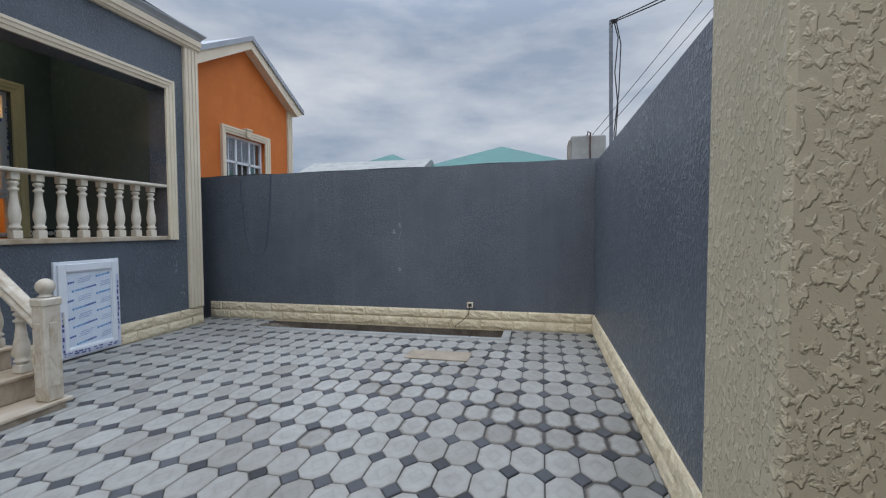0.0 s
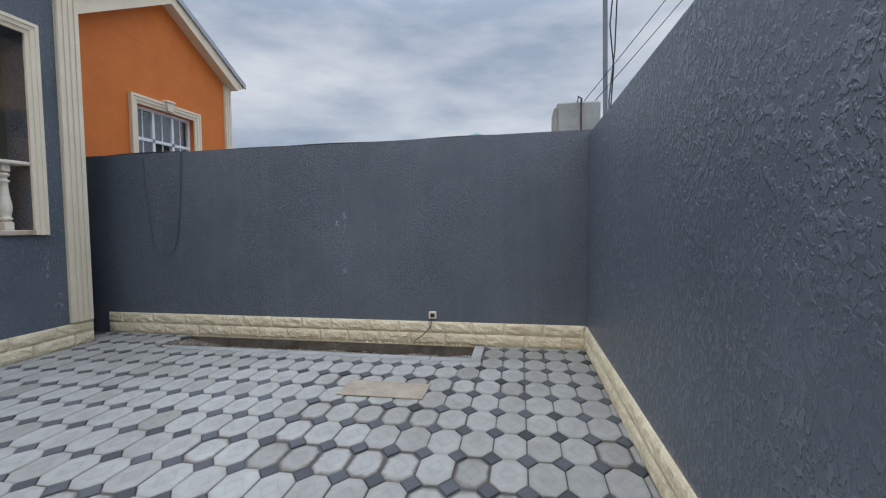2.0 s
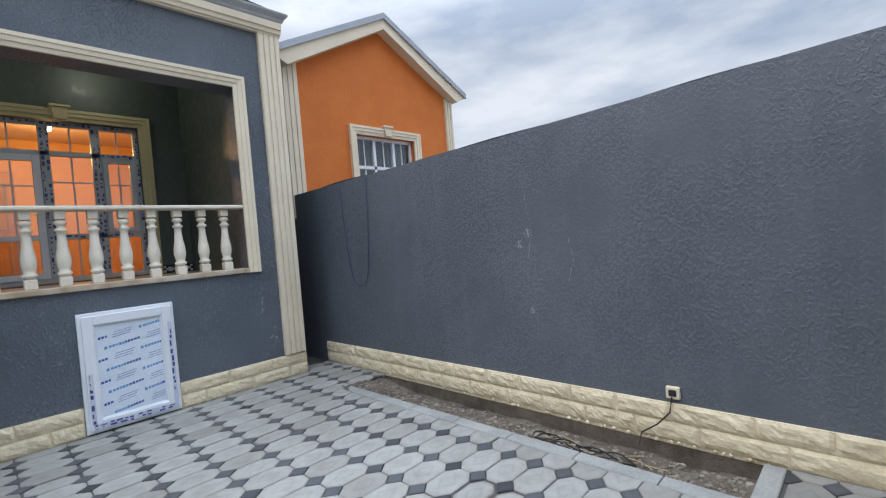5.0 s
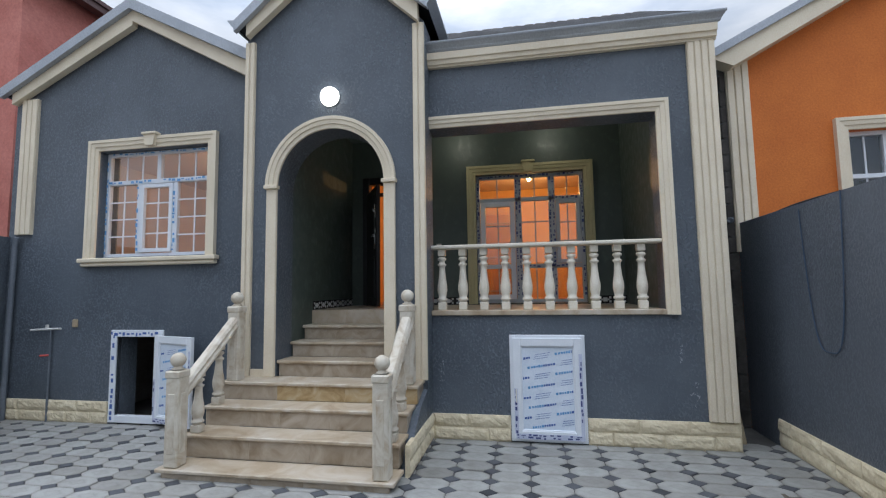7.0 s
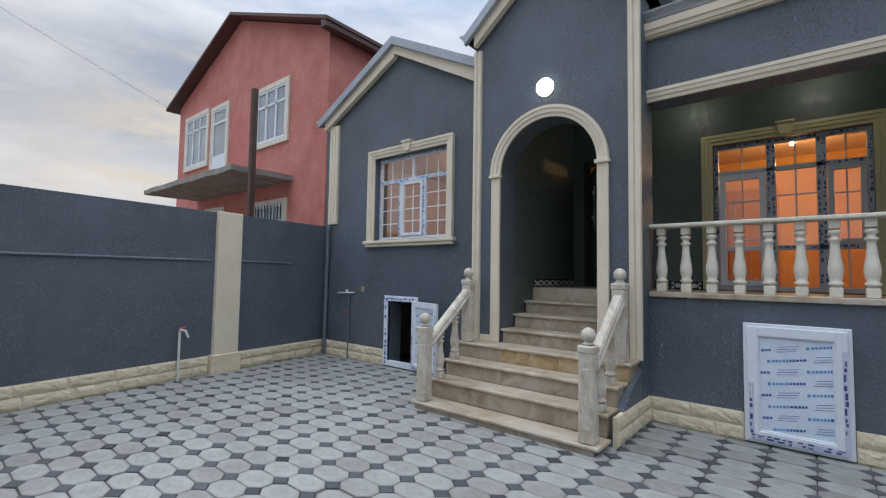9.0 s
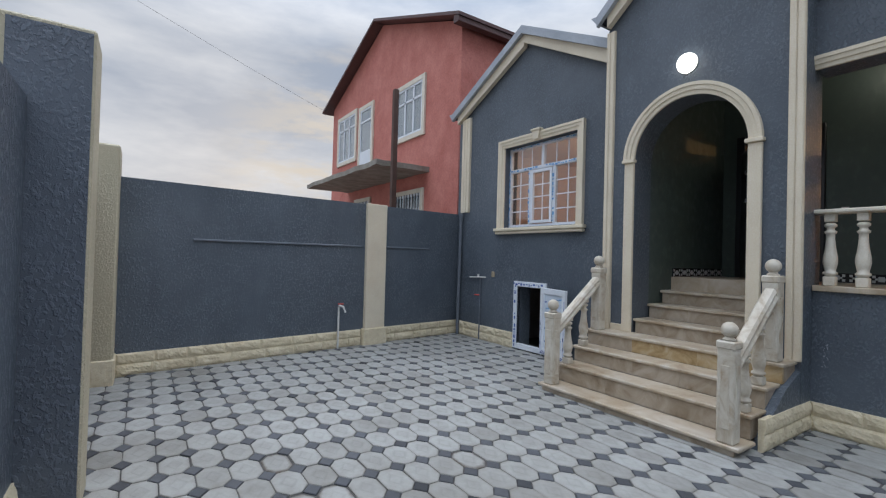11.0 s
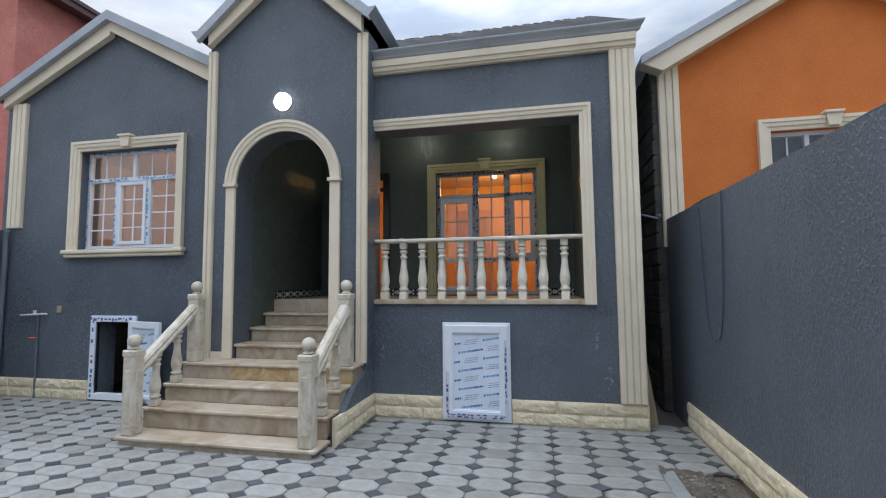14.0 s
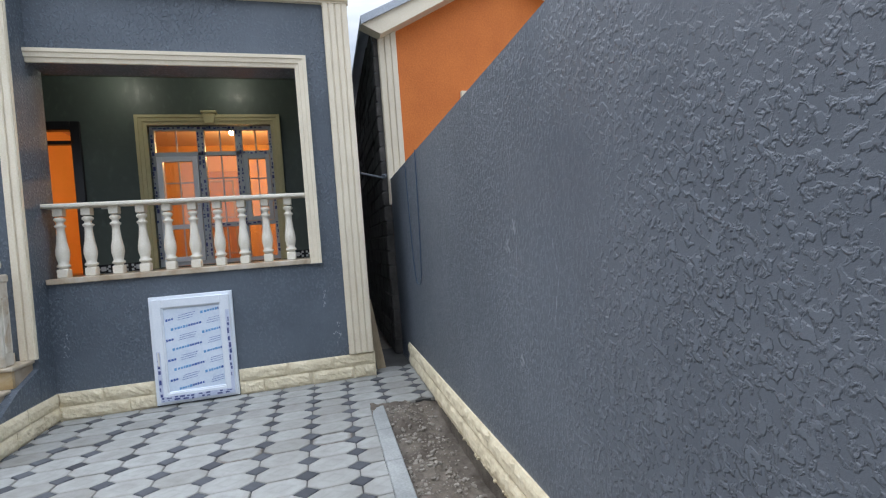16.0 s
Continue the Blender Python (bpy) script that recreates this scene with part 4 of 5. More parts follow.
BALUSTER = [(0.05, 0.0), (0.05, 0.075), (0.036, 0.085), (0.034, 0.10), (0.044, 0.11), (0.044, 0.125), (0.032, 0.14), (0.037, 0.17), (0.0445, 0.22), (0.043, 0.27), (0.036, 0.35), (0.029, 0.44), (0.026, 0.485),
            (0.036, 0.495), (0.038, 0.51), (0.024, 0.523), (0.023, 0.543), (0.037, 0.558), (0.038, 0.575), (0.026, 0.59), (0.044, 0.605), (0.044, 0.64)]


def baluster(name, place, height, mt):
    bm = bmesh.new()
    k = height / 0.68
    w = 0.047
    x, y, z = place
    lathe(bm, [(r * (1.3 if h > 0.48 or 0.1 < h < 0.33 else 1.18), h * k) for r, h in BALUSTER[2:-2]], place, 18)
    boxed(bm, x - w, x + w, y - w, y + w, z, z + 0.087 * k, 0.008)
    boxed(bm, x - w + 0.005, x + w - 0.005, y - w + 0.005, y + w - 0.005, z + 0.60 * k, z + height, 0.006)
    ob = part(name, bm, mt)
    for p in ob.data.polygons:
        p.use_smooth = len(p.vertices) == 4 and p.area < 0.0011
    return ob


for y in (2.735, 0.795):
    newel((-3.86, y, 0.085), 0.845, "carved beige stone newel post on the bottom step")
    newel((-4.70, y, 0.67), 0.80, "carved beige stone newel post by the arch")
    rail = bmesh.new()
    shape = [(-0.06, -0.02), (0.06, -0.02), (0.066, 0.01), (0.05, 0.04), (0.056, 0.07), (0.034, 0.1), (-0.034, 0.1), (-0.056, 0.07), (-0.05, 0.04), (-0.066, 0.01)]
    p0, p1 = (-3.92, 0.70), (-4.64, 1.255)
    va = [rail.verts.new((p0[0], y + o, p0[1] + h)) for o, h in shape]
    vb = [rail.verts.new((p1[0], y + o, p1[1] + h)) for o, h in shape]
    rail.faces.new(va)
    rail.faces.new(vb[::-1])
    for i in range(len(shape)):
        j = (i + 1) % len(shape)
        rail.faces.new((va[i], va[j], vb[j], vb[i]))
    tagged(part("handrail", rail, CARVED), "sloping carved stone handrail of the steps", "handrail", "handrails of the steps")
    for x, z in ((-4.135, 0.295), (-4.42, 0.485)):
        top = 0.70 + (-3.92 - x) * (0.555 / 0.72)
        ob = baluster("stair_baluster", (x, y, z), top - z + 0.015, CARVED)
        tagged(ob, "turned beige stone baluster under the handrail", "baluster", "balusters of the steps")

# ---- balcony balustrade ----
shell("balcony_sill", box(HX - 0.32, HX + 0.035, 2.9, 5.35, 1.33, 1.385, 0.006), MARBLE, "beige marble balcony sill", "sill", "")
tagged(part("balcony_rail", box(HX - 0.20, HX - 0.0, 2.88, 5.355, 2.075, 2.115, 0.01), WHITE_STONE), "white stone balcony handrail", "handrail")
first = None
for k in range(10):
    ob = baluster("baluster", (0, 0, 0), 0.692, WHITE_STONE) if first is None else copy_thing(first, Matrix.Identity(4))
    first = first or ob
    ob.location = (HX - 0.09, 3.003 + 0.2385 * k, 1.384)
    tagged(ob, "turned white stone baluster of the balcony", "baluster", "balcony balusters")

# patterned skirting tiles of the porch
def skirting(name, y0, y1, x, along="y"):
    ob = empty(name, (x, (y0 + y1) / 2, FLOOR))
    n = max(1, round((y1 - y0) / 0.2))
    for i in range(n):
        a, b = y0 + (y1 - y0) * i / n, y0 + (y1 - y0) * (i + 1) / n
        if along == "y":
            part("tile", box(x, x + 0.012, a + 0.001, b - 0.001, FLOOR, FLOOR + 0.12), BLACK_TILE, ob)
        else:
            part("tile", box(a + 0.001, b - 0.001, x, x + 0.012, FLOOR, FLOOR + 0.12), BLACK_TILE, ob)
        bm = bmesh.new()
        c = (a + b) / 2
        for oy, oz, r in ((0, 0.06, 0.03), (-0.07, 0.03, 0.016), (0.07, 0.03, 0.016), (-0.07, 0.09, 0.016), (0.07, 0.09, 0.016), (-0.045, 0.06, 0.012), (0.045, 0.06, 0.012)):
            if along == "y":
                boxed(bm, x + 0.012, x + 0.0135, c + oy - r, c + oy + r, FLOOR + oz - r, FLOOR + oz + r)
            else:
                boxed(bm, c + oy - r, c + oy + r, x + 0.012, x + 0.0135, FLOOR + oz - r, FLOOR + oz + r)
        part("tile_motif", bm, WHITE_TILE, ob, "white pattern on the tile")
    return tagged(ob, "black and white patterned skirting tiles", "skirting", kind="structure")


skirting("baseboard", 2.41, 3.05, BACK)
skirting("baseboard", 5.0, 5.41, BACK)
skirting("baseboard", BACK + 0.02, -5.85, 1.122, "x")
tagged(part("light_switch", box(BACK, BACK + 0.012, 2.55, 2.63, 2.26, 2.34, 0.004), WHITE_PIPE), "white square light switch by the door", "switch")

# ---- lamps ----
lamp = empty("wall_lamp", (BX, 1.775, 3.86))
bm = bmesh.new()
prof = [(0.108, 0.0), (0.11, 0.03), (0.10, 0.052), (0.072, 0.07), (0.034, 0.079), (0.004, 0.081)]
lathe(bm, prof, (0, 0, 0), 28)
bmesh.ops.transform(bm, matrix=Matrix.Translation((BX + 0.012, 1.775, 3.86)) @ Matrix.Rotation(radians(90), 4, "Y"), verts=bm.verts)
smooth(part("diffuser", bm, LAMP_GLOW, lamp, "glowing white glass disc"))
bm = bmesh.new()
lathe(bm, [(0.116, 0.0), (0.116, 0.014)], (0, 0, 0), 28)
bmesh.ops.transform(bm, matrix=Matrix.Translation((BX, 1.775, 3.86)) @ Matrix.Rotation(radians(90), 4, "Y"), verts=bm.verts)
part("base_ring", bm, WHITE_PIPE, lamp)
tagged(lamp, "lit round white wall lamp above the arch", "lamp")
for nm, p in (("ceiling_bulb", (-8.7, 4.06, 3.66)), ("ceiling_bulb", (-7.2, -0.4, 3.70))):
    bulb = empty(nm, p)
    smooth(part("bulb", lathe(bmesh.new(), [(0.012, 0.06), (0.03, 0.03), (0.04, 0.0), (0.034, -0.03), (0.012, -0.045)][::-1], p, 14), BULB_GLOW, bulb, "glowing warm bulb"))
    part("flex", tube([(p[0], p[1], p[2] + 0.06), (p[0], p[1], 3.95 if p[1] > 1 else 3.8)], 0.006), CABLE, bulb)
    tagged(bulb, "lit warm bulb hanging from the ceiling", "lamp")
for y in (2.95, 4.35):
    spot = empty("ceiling_spot", (-6.75, y, 4.1))
    part("ring", lathe(bmesh.new(), [(0.055, 0.0), (0.06, 0.008)], (-6.75, y, 4.086), 18), WHITE_PIPE, spot)
    part("glass", lathe(bmesh.new(), [(0.04, 0.0), (0.042, 0.004)], (-6.75, y, 4.082), 18), LAMP_GLOW, spot, "glowing round glass")
    tagged(spot, "lit round spot lamp in the porch ceiling", "lamp", "porch ceiling spots")
# wooden inner door and a framed panel in the hall
inner = empty("door_2", (-10.95, 3.4, FLOOR))
part("door_leaf", box(-11.0, -10.95, 2.9, 3.75, FLOOR, FLOOR + 2.0, 0.01), WOOD, inner)
for za, zb in ((0.15, 0.8), (0.95, 1.8)):
    bar_frame("panel_moulding", 3.0, 3.65, FLOOR + za, FLOOR + zb, 0.04, -10.95, -10.93, PLANK, inner)
tagged(inner, "orange wooden inner door with moulded panels", "door", kind="structure")


# ---- cellar hatches ----
def hatch_leaf(parent, y0, y1, z0, z1, x, rng, turn=None):
    """A white framed panel under printed film."""
    made = [bar_frame("leaf_frame", y0, y1, z0, z1, 0.085, x, x + 0.045, PVC, parent),
            bar_frame("glazing_bead", y0 + 0.08, y1 - 0.08, z0 + 0.08, z1 - 0.08, 0.018, x + 0.01, x + 0.035, PVC, parent),
            part("panel", box(x + 0.008, x + 0.022, y0 + 0.09, y1 - 0.09, z0 + 0.09, z1 - 0.09), FILM, parent, "panel under pale blue printed film")]
    ya, yb, za, zb = y0 + 0.105, y1 - 0.105, z0 + 0.105, z1 - 0.105
    light, deep = bmesh.new(), bmesh.new()
    tilt = 0.16

    def dash(bmx, a, b, zc, h):
        """One printed bar, leaning with its row and cut off at the panel's edge."""
        a, b = max(a, 0.0), min(b, yb - ya)
        if b - a < 0.004:
            return
        lo, hi = zc + tilt * (a - 0.2) - h / 2, zc + tilt * (b - 0.2) + h / 2
        if lo < za or hi > zb:
            return
        ring = [(a, zc + tilt * (a - 0.2) - h / 2), (b, zc + tilt * (b - 0.2) - h / 2), (b, zc + tilt * (b - 0.2) + h / 2), (a, zc + tilt * (a - 0.2) + h / 2)]
        lower = [bmx.verts.new((x + 0.0225, ya + u, w)) for u, w in ring]
        upper = [bmx.verts.new((x + 0.0245, ya + u, w)) for u, w in ring]
        bmx.faces.new(upper)
        for i in range(4):
            bmx.faces.new((lower[i], lower[(i + 1) % 4], upper[(i + 1) % 4], upper[i]))

    def word(start, zc):
        """A round mark and a row of letter-sized bars, pale at first and deep at the end."""
        dash(light, start - 0.035, start - 0.012, zc, 0.026)
        p = start
        for k in range(10):
            n = rng.uniform(0.014, 0.024)
            dash(light if k < 5 else deep, p, p + n, zc, rng.uniform(0.018, 0.025))
            p += n + 0.006

    zc, row = zb + 0.02, 0
    while zc > za - 0.08:
        if row % 2 == 0:
            word(0.085, zc)
            lines = 0.385
        else:
            word(-0.175, zc)
            word(0.37, zc)
            lines = 0.115
        for k in range(3):
            dash(deep, lines + 0.008 * k, lines + 0.17 - 0.012 * (2 - k), zc + 0.022 * (k - 1), 0.0035)
        zc -= 0.103
        row += 1
    for bmx, mt in ((light, INK_LIGHT), (deep, INK)):
        made.append(tagged(part("film_print", bmx, mt, parent, "blue printed marks on the film"), kind="stuff"))
    tape = box(x + 0.0445, x + 0.0462, y0 + 0.02, y1 - 0.005, z0 + 0.004, z0 + 0.058)
    boxed(tape, x + 0.0445, x + 0.0462, y1 - 0.04, y1 - 0.005, z0 + 0.0585, z1 - 0.16)
    boxed(tape, x + 0.0445, x + 0.0462, y0 + 0.01, y0 + 0.048, z0 + 0.0585, z0 + 0.52)
    made.append(part("protective_tape", tape, TAPE, parent, "pale lilac protective tape"))
    made.append(text_strips(parent, tape_bars(y0 + 0.03, y1 - 0.02, z0 + 0.006, z0 + 0.032, False, rng) + tape_bars(y0 + 0.03, y1 - 0.02, z0 + 0.032, z0 + 0.056, False, rng) + tape_bars(y1 - 0.038, y1 - 0.008, z0 + 0.06, z1 - 0.17, True, rng) + tape_bars(y0 + 0.012, y0 + 0.046, z0 + 0.06, z0 + 0.51, True, rng), x + 0.0468, INK_DARK, "dark blue print on the tape"))
    if turn:
        for ob in made:
            ob.data.transform(turn)
    return made


hatch = empty("cellar_hatch", (HX, 4.13, 0.02))
bar_frame("outer_frame", 3.745, 4.525, 0.015, 1.12, 0.06, HX - 0.002, HX + 0.03, PVC, hatch)
hatch_leaf(hatch, 3.775, 4.495, 0.045, 1.09, HX + 0.012, random.Random(3))
part("hatch_handle", box(HX + 0.05, HX + 0.075, 3.80, 3.815, 0.42, 0.56, 0.004), WHITE_PIPE, hatch)
tagged(hatch, "closed white plastic cellar hatch under blue printed film", "hatch")
hatch = empty("cellar_hatch", (HX, -0.9, 0.02))
bar_frame("outer_frame", -1.285, -0.525, 0.02, 1.165, 0.085, HX - 0.06, HX + 0.02, PVC, hatch)
text_strips(hatch, tape_bars(-1.28, -0.53, 1.09, 1.15, False, rng) + tape_bars(-1.275, -1.215, 0.05, 1.1, True, rng), HX + 0.0205, INK, "blue printed tape on the frame")
turn = Matrix.Translation((HX + 0.03, -0.585, 0)) @ Matrix.Rotation(radians(-16), 4, "Z") @ Matrix.Translation((-HX, 0.585, 0))
hatch_leaf(hatch, -0.585, 0.11, 0.06, 1.10, HX, random.Random(8), turn)
tagged(hatch, "open white plastic cellar hatch, leaf folded back on the wall", "hatch")

# ---- pipes, taps, sockets ----
def thing(name, bm, mt, label, category):
    return tagged(part(name, bm, mt), label, category)


thing("drain_pipe", tube([(HX + 0.06, -2.80, 2.40), (HX + 0.06, -2.83, 2.28), (HX + 0.06, -2.86, 0.25), (HX + 0.06, -2.86, 0.0)], 0.033, 12), GREY_PIPE, "grey drain pipe down the corner of the house", "pipe")
tap = empty("yard_tap", (-2.46, south(-2.46), 0))
TX = -2.46
ty = south(TX) + 0.09
part("pipe", tube([(TX, ty, 0.0), (TX, ty, 0.70)], 0.016, 10), WHITE_PIPE, tap)
part("spout", tube([(TX, ty, 0.69), (TX, ty + 0.03, 0.71), (TX - 0.05, ty + 0.07, 0.69), (TX - 0.08, ty + 0.09, 0.60)], 0.017, 10), WHITE_PIPE, tap)
part("lever", box(TX - 0.07, TX + 0.02, ty + 0.0, ty + 0.04, 0.725, 0.745, 0.005), RED_TAP, tap, "red tap lever")
tagged(tap, "white water tap on an upright pipe", "tap")
tap = empty("water_pipes", (HX, -2.25, 0))
part("riser_pipe", tube([(HX + 0.03, -2.2, 0.0), (HX + 0.03, -2.2, 1.18)], 0.012, 8), GREY_PIPE, tap)
part("cross_pipe", tube([(HX + 0.045, -2.5, 1.165), (HX + 0.045, -2.03, 1.185)], 0.014, 8), WHITE_PIPE, tap, "pale cross pipe")
part("stub", tube([(HX + 0.04, -2.25, 1.17), (HX + 0.04, -2.25, 1.235)], 0.02, 8), WHITE_PIPE, tap)
part("valve", tube([(HX + 0.04, -2.2, 0.84), (HX + 0.09, -2.28, 0.84)], 0.014, 8), RED_TAP, tap, "faded red valve")
tagged(tap, "grey water pipes capped on the house wall", "pipe")
thing("junction_box", box(HX, HX + 0.02, -1.89, -1.81, 1.20, 1.30, 0.006), PLANK, "small brown open junction box", "box")
sock = empty("wall_socket", (-0.955, NY, 0.345))
part("plate", box(-1.0, -0.91, NY - 0.03, NY, 0.305, 0.39, 0.006), CREAM, sock)
part("insert", box(-0.98, -0.93, NY - 0.034, NY - 0.029, 0.325, 0.37, 0.004), CABLE, sock, "dark socket insert")
part("lead", tube([(-0.96, NY - 0.03, 0.32), (-0.97, NY - 0.06, 0.22), (-1.05, NY - 0.08, 0.13), (-1.16, NY - 0.09, 0.05), (-1.17, NY - 0.12, -0.03)], 0.006, 6), CABLE, sock, "thin black lead hanging down")
tagged(sock, "cream wall socket with a black lead above the plinth", "socket")
loop = []
for i in range(40):
    t = i / 39
    yy = -4.76 + 0.56 * t
    loop.append((yy, NY - 0.012, 2.30 - 1.25 * (1 - (2 * t - 1) ** 4) if t < 0.5 else 2.36 - 1.31 * (1 - (2 * t - 1) ** 4)))
thing("hanging_cable", tube(loop, 0.0055, 6), BLUE_HOSE, "thin dark blue cable hung in a loop on the wall", "cable")
# chalky scars in the plaster
rs = random.Random(12)


def scar(name, place, size, horizontal_axis):
    bm = bmesh.new()
    for k in range(14):
        u, v = rs.gauss(0, size[0] / 3), rs.uniform(-size[1] / 2, size[1] / 2)
        a, b = rs.uniform(0.002, 0.007), rs.uniform(0.005, 0.022)
        tilt = rs.uniform(-0.9, 0.9)
        pts = []
        for j in range(6):
            t = 2 * math.pi * j / 6
            p, q = a * math.cos(t) * rs.uniform(0.6, 1.3), b * math.sin(t) * rs.uniform(0.6, 1.3)
            pts.append((u + p * math.cos(tilt) - q * math.sin(tilt), v + p * math.sin(tilt) + q * math.cos(tilt)))
        if horizontal_axis == "x":
            f = [bm.verts.new((place[0] + p, place[1] - 0.0004 * k, place[2] + q)) for p, q in pts]
        else:
            f = [bm.verts.new((place[0] + 0.0004 * k, place[1] + p, place[2] + q)) for p, q in pts]
        bm.faces.new(f)
    tagged(part(name, bm, CHALK), "chalky white scar in the grey plaster", "plaster scar", kind="structure")


for p, s in (((-2.035, NY - 0.0015, 1.53), (0.04, 0.09)), ((-2.12, NY - 0.0015, 1.43), (0.03, 0.06)), ((-2.04, NY - 0.0015, 0.86), (0.04, 0.05))):
    scar("plaster_scar", p, s, "x")
def streak(points):
    """A thin broken run of white where the plaster was scratched, along (x, z) on the north wall."""
    bm = bmesh.new()
    for (xa, zc), (xb, zd) in zip(points, points[1:]):
        n = max(2, int(math.hypot(xb - xa, zd - zc) / 0.02))
        for k in range(n):
            if rs.random() < 0.3:
                continue
            a, b, w = k / n, (k + 0.95) / n, rs.uniform(0.001, 0.0035)
            o = rs.uniform(-0.004, 0.004)
            p, q = (xa + (xb - xa) * a + o, zc + (zd - zc) * a), (xa + (xb - xa) * b + o, zc + (zd - zc) * b)
            bm.faces.new([bm.verts.new((u, NY - 0.002, w2)) for u, w2 in ((p[0] - w, p[1]), (p[0] + w, p[1]), (q[0] + w * 0.6, q[1]), (q[0] - w * 0.6, q[1]))])
    tagged(part("plaster_scratch", bm, CHALK), "thin chalky scratch running down the grey plaster", "plaster scar", kind="structure")


streak([(-2.05, 1.95), (-2.03, 1.7), (-1.99, 1.55), (-2.05, 1.3)])
streak([(-1.66, 1.46), (-1.63, 1.3), (-1.69, 1.08)])
streak([(-2.08, 1.56), (-2.05, 1.47), (-2.02, 1.56)])
for p, s in (((HX + 0.0015, 5.46, 0.95), (0.03, 0.22)), ((HX + 0.0015, 5.58, 0.52), (0.06, 0.26)), ((HX + 0.0015, 3.0, 0.7), (0.03, 0.3))):
    scar("plaster_scar", p, s, "y")

# ---- planting pit with its kerb ----
def soil_height(x, y):
    """A trench along the wall, with the spoil heaped against the kerb."""
    t = min(1.0, max(0.0, (NY - y) / 0.5))
    end = max(0.0, 1 - (x + 4.16) / 0.5)
    return -0.135 + 0.085 * t * t * (3 - 2 * t) + 0.08 * end + 0.03 * noise.noise((x * 3, y * 5, 0)) + 0.016 * noise.noise((x * 17, y * 17, 3))


bm = bmesh.new()
bmesh.ops.create_grid(bm, x_segments=240, y_segments=40, size=0.5)
for v in bm.verts:
    x, y = -2.25 + v.co.x * 3.82, 6.11 + v.co.y * 0.62
    v.co = (x, y, soil_height(x, y) + 0.006 * noise.noise((x * 60, y * 60, 7)))
smooth(shell("pit_soil", bm, SOIL, "dry brown soil and rubble in the planting pit", "soil", "stuff"))
bm = bmesh.new()
for k in range(1100):
    x, y = rs.uniform(-4.12, -0.5), rs.uniform(5.94, 6.36)
    r = rs.choice((0.005, 0.006, 0.008, 0.012, 0.018))
    vs = bmesh.ops.create_icosphere(bm, subdivisions=1, radius=r)["verts"]
    squash = Vector((rs.uniform(0.6, 1.4), rs.uniform(0.6, 1.4), rs.uniform(0.4, 0.9)))
    for v in vs:
        v.co = Vector((x, y, soil_height(x, y) + 0.3 * r)) + v.co * squash * rs.uniform(0.75, 1.2)
shell("pit_rubble", bm, RUBBLE, "small brown-grey stones and lumps of mortar", "rubble", "stuff")
shell("wall_footing", box(-4.15, -0.345, NY - 0.006, NY, -0.25, -0.004), SOIL, "earth-stained footing under the yard wall plinth", "footing")
bm = bmesh.new()
for k in range(90):
    x, r = rs.uniform(-4.1, -0.4), rs.choice((0.005, 0.007, 0.009, 0.014))
    for v in bmesh.ops.create_icosphere(bm, subdivisions=1, radius=r)["verts"]:
        v.co = v.co * rs.uniform(0.7, 1.3) + Vector((x, NY - 0.012 - r * 0.5, -0.003))
shell("mortar_fringe", bm, SPLIT, "ragged mortar squeezed out under the plinth stones", "mortar", "stuff")
for k in range(5):
    cx0, cy0, ra = -1.75 + 0.11 * k, 6.07 + rs.uniform(-0.03, 0.03), rs.uniform(0.09, 0.2)
    coil = []
    for i in range(34):
        a = 2 * math.pi * i / 24 + k
        x, y = cx0 + ra * 1.25 * math.cos(a), cy0 + 0.45 * ra * math.sin(a)
        coil.append((x, y, soil_height(x, y) + 0.016 + 0.012 * math.sin(3 * a + k)))
    thing("loose_cable", tube(coil, 0.005, 5), CABLE, "tangled black cable thrown on the pit's soil", "cable")
for k in range(16):
    x, y, a, n = rs.uniform(-1.9, -0.9), rs.uniform(6.0, 6.22), rs.uniform(0, math.pi), rs.uniform(0.04, 0.12)
    dx, dy = n * math.cos(a), 0.5 * n * math.sin(a)
    thing("dry_twig", tube([(x - dx, y - dy, soil_height(x - dx, y - dy) + 0.008), (x, y, soil_height(x, y) + 0.014), (x + dx, y + dy, soil_height(x + dx, y + dy) + 0.008)], 0.004, 5), PLANK, "thin pale dry twig lying on the soil", "twig")
for k in range(7):
    a = -4.14 + 3.80 * k / 7
    thing("kerb_stone", box(a + 0.003, a + 3.80 / 7 - 0.003, 5.80, 5.92, -0.2, 0.004, 0.006), KERB, "grey concrete kerb stone edging the planting pit", "kerb")
thing("kerb_stone", box(-0.455, -0.343, 5.925, 6.39, -0.2, 0.004, 0.006), KERB, "grey concrete kerb stone edging the planting pit", "kerb")
bm = bmesh.new()
for k in range(40):
    x, y = -4.06 + rs.gauss(0, 0.06), 6.05 + rs.gauss(0, 0.09)
    for v in bmesh.ops.create_icosphere(bm, subdivisions=1, radius=rs.uniform(0.008, 0.032))["verts"]:
        v.co = v.co * rs.uniform(0.6, 1.1) + Vector((x, y, -0.04))
tagged(thing("mortar_lump", bm, KERB, "pale lump of broken mortar at the pit's end", "rubble"), kind="stuff")
bm = box(-1.46, -0.72, 4.74, 5.085, 0.0, 0.012, 0.004)
thing("manhole_board", bm, BOARD, "flat beige-brown board over a drain in the paving", "board")
bm = box(-0.012, 0.012, -0.05, 0.05, 0, 0.85, 0.003)
bmesh.ops.transform(bm, matrix=Matrix.Translation((-5.4, 6.06, -0.01)) @ Matrix.Rotation(radians(8), 4, "X"), verts=bm.verts)
thing("leaning_plank", bm, PLANK, "narrow wooden plank leaning in the side passage", "plank")

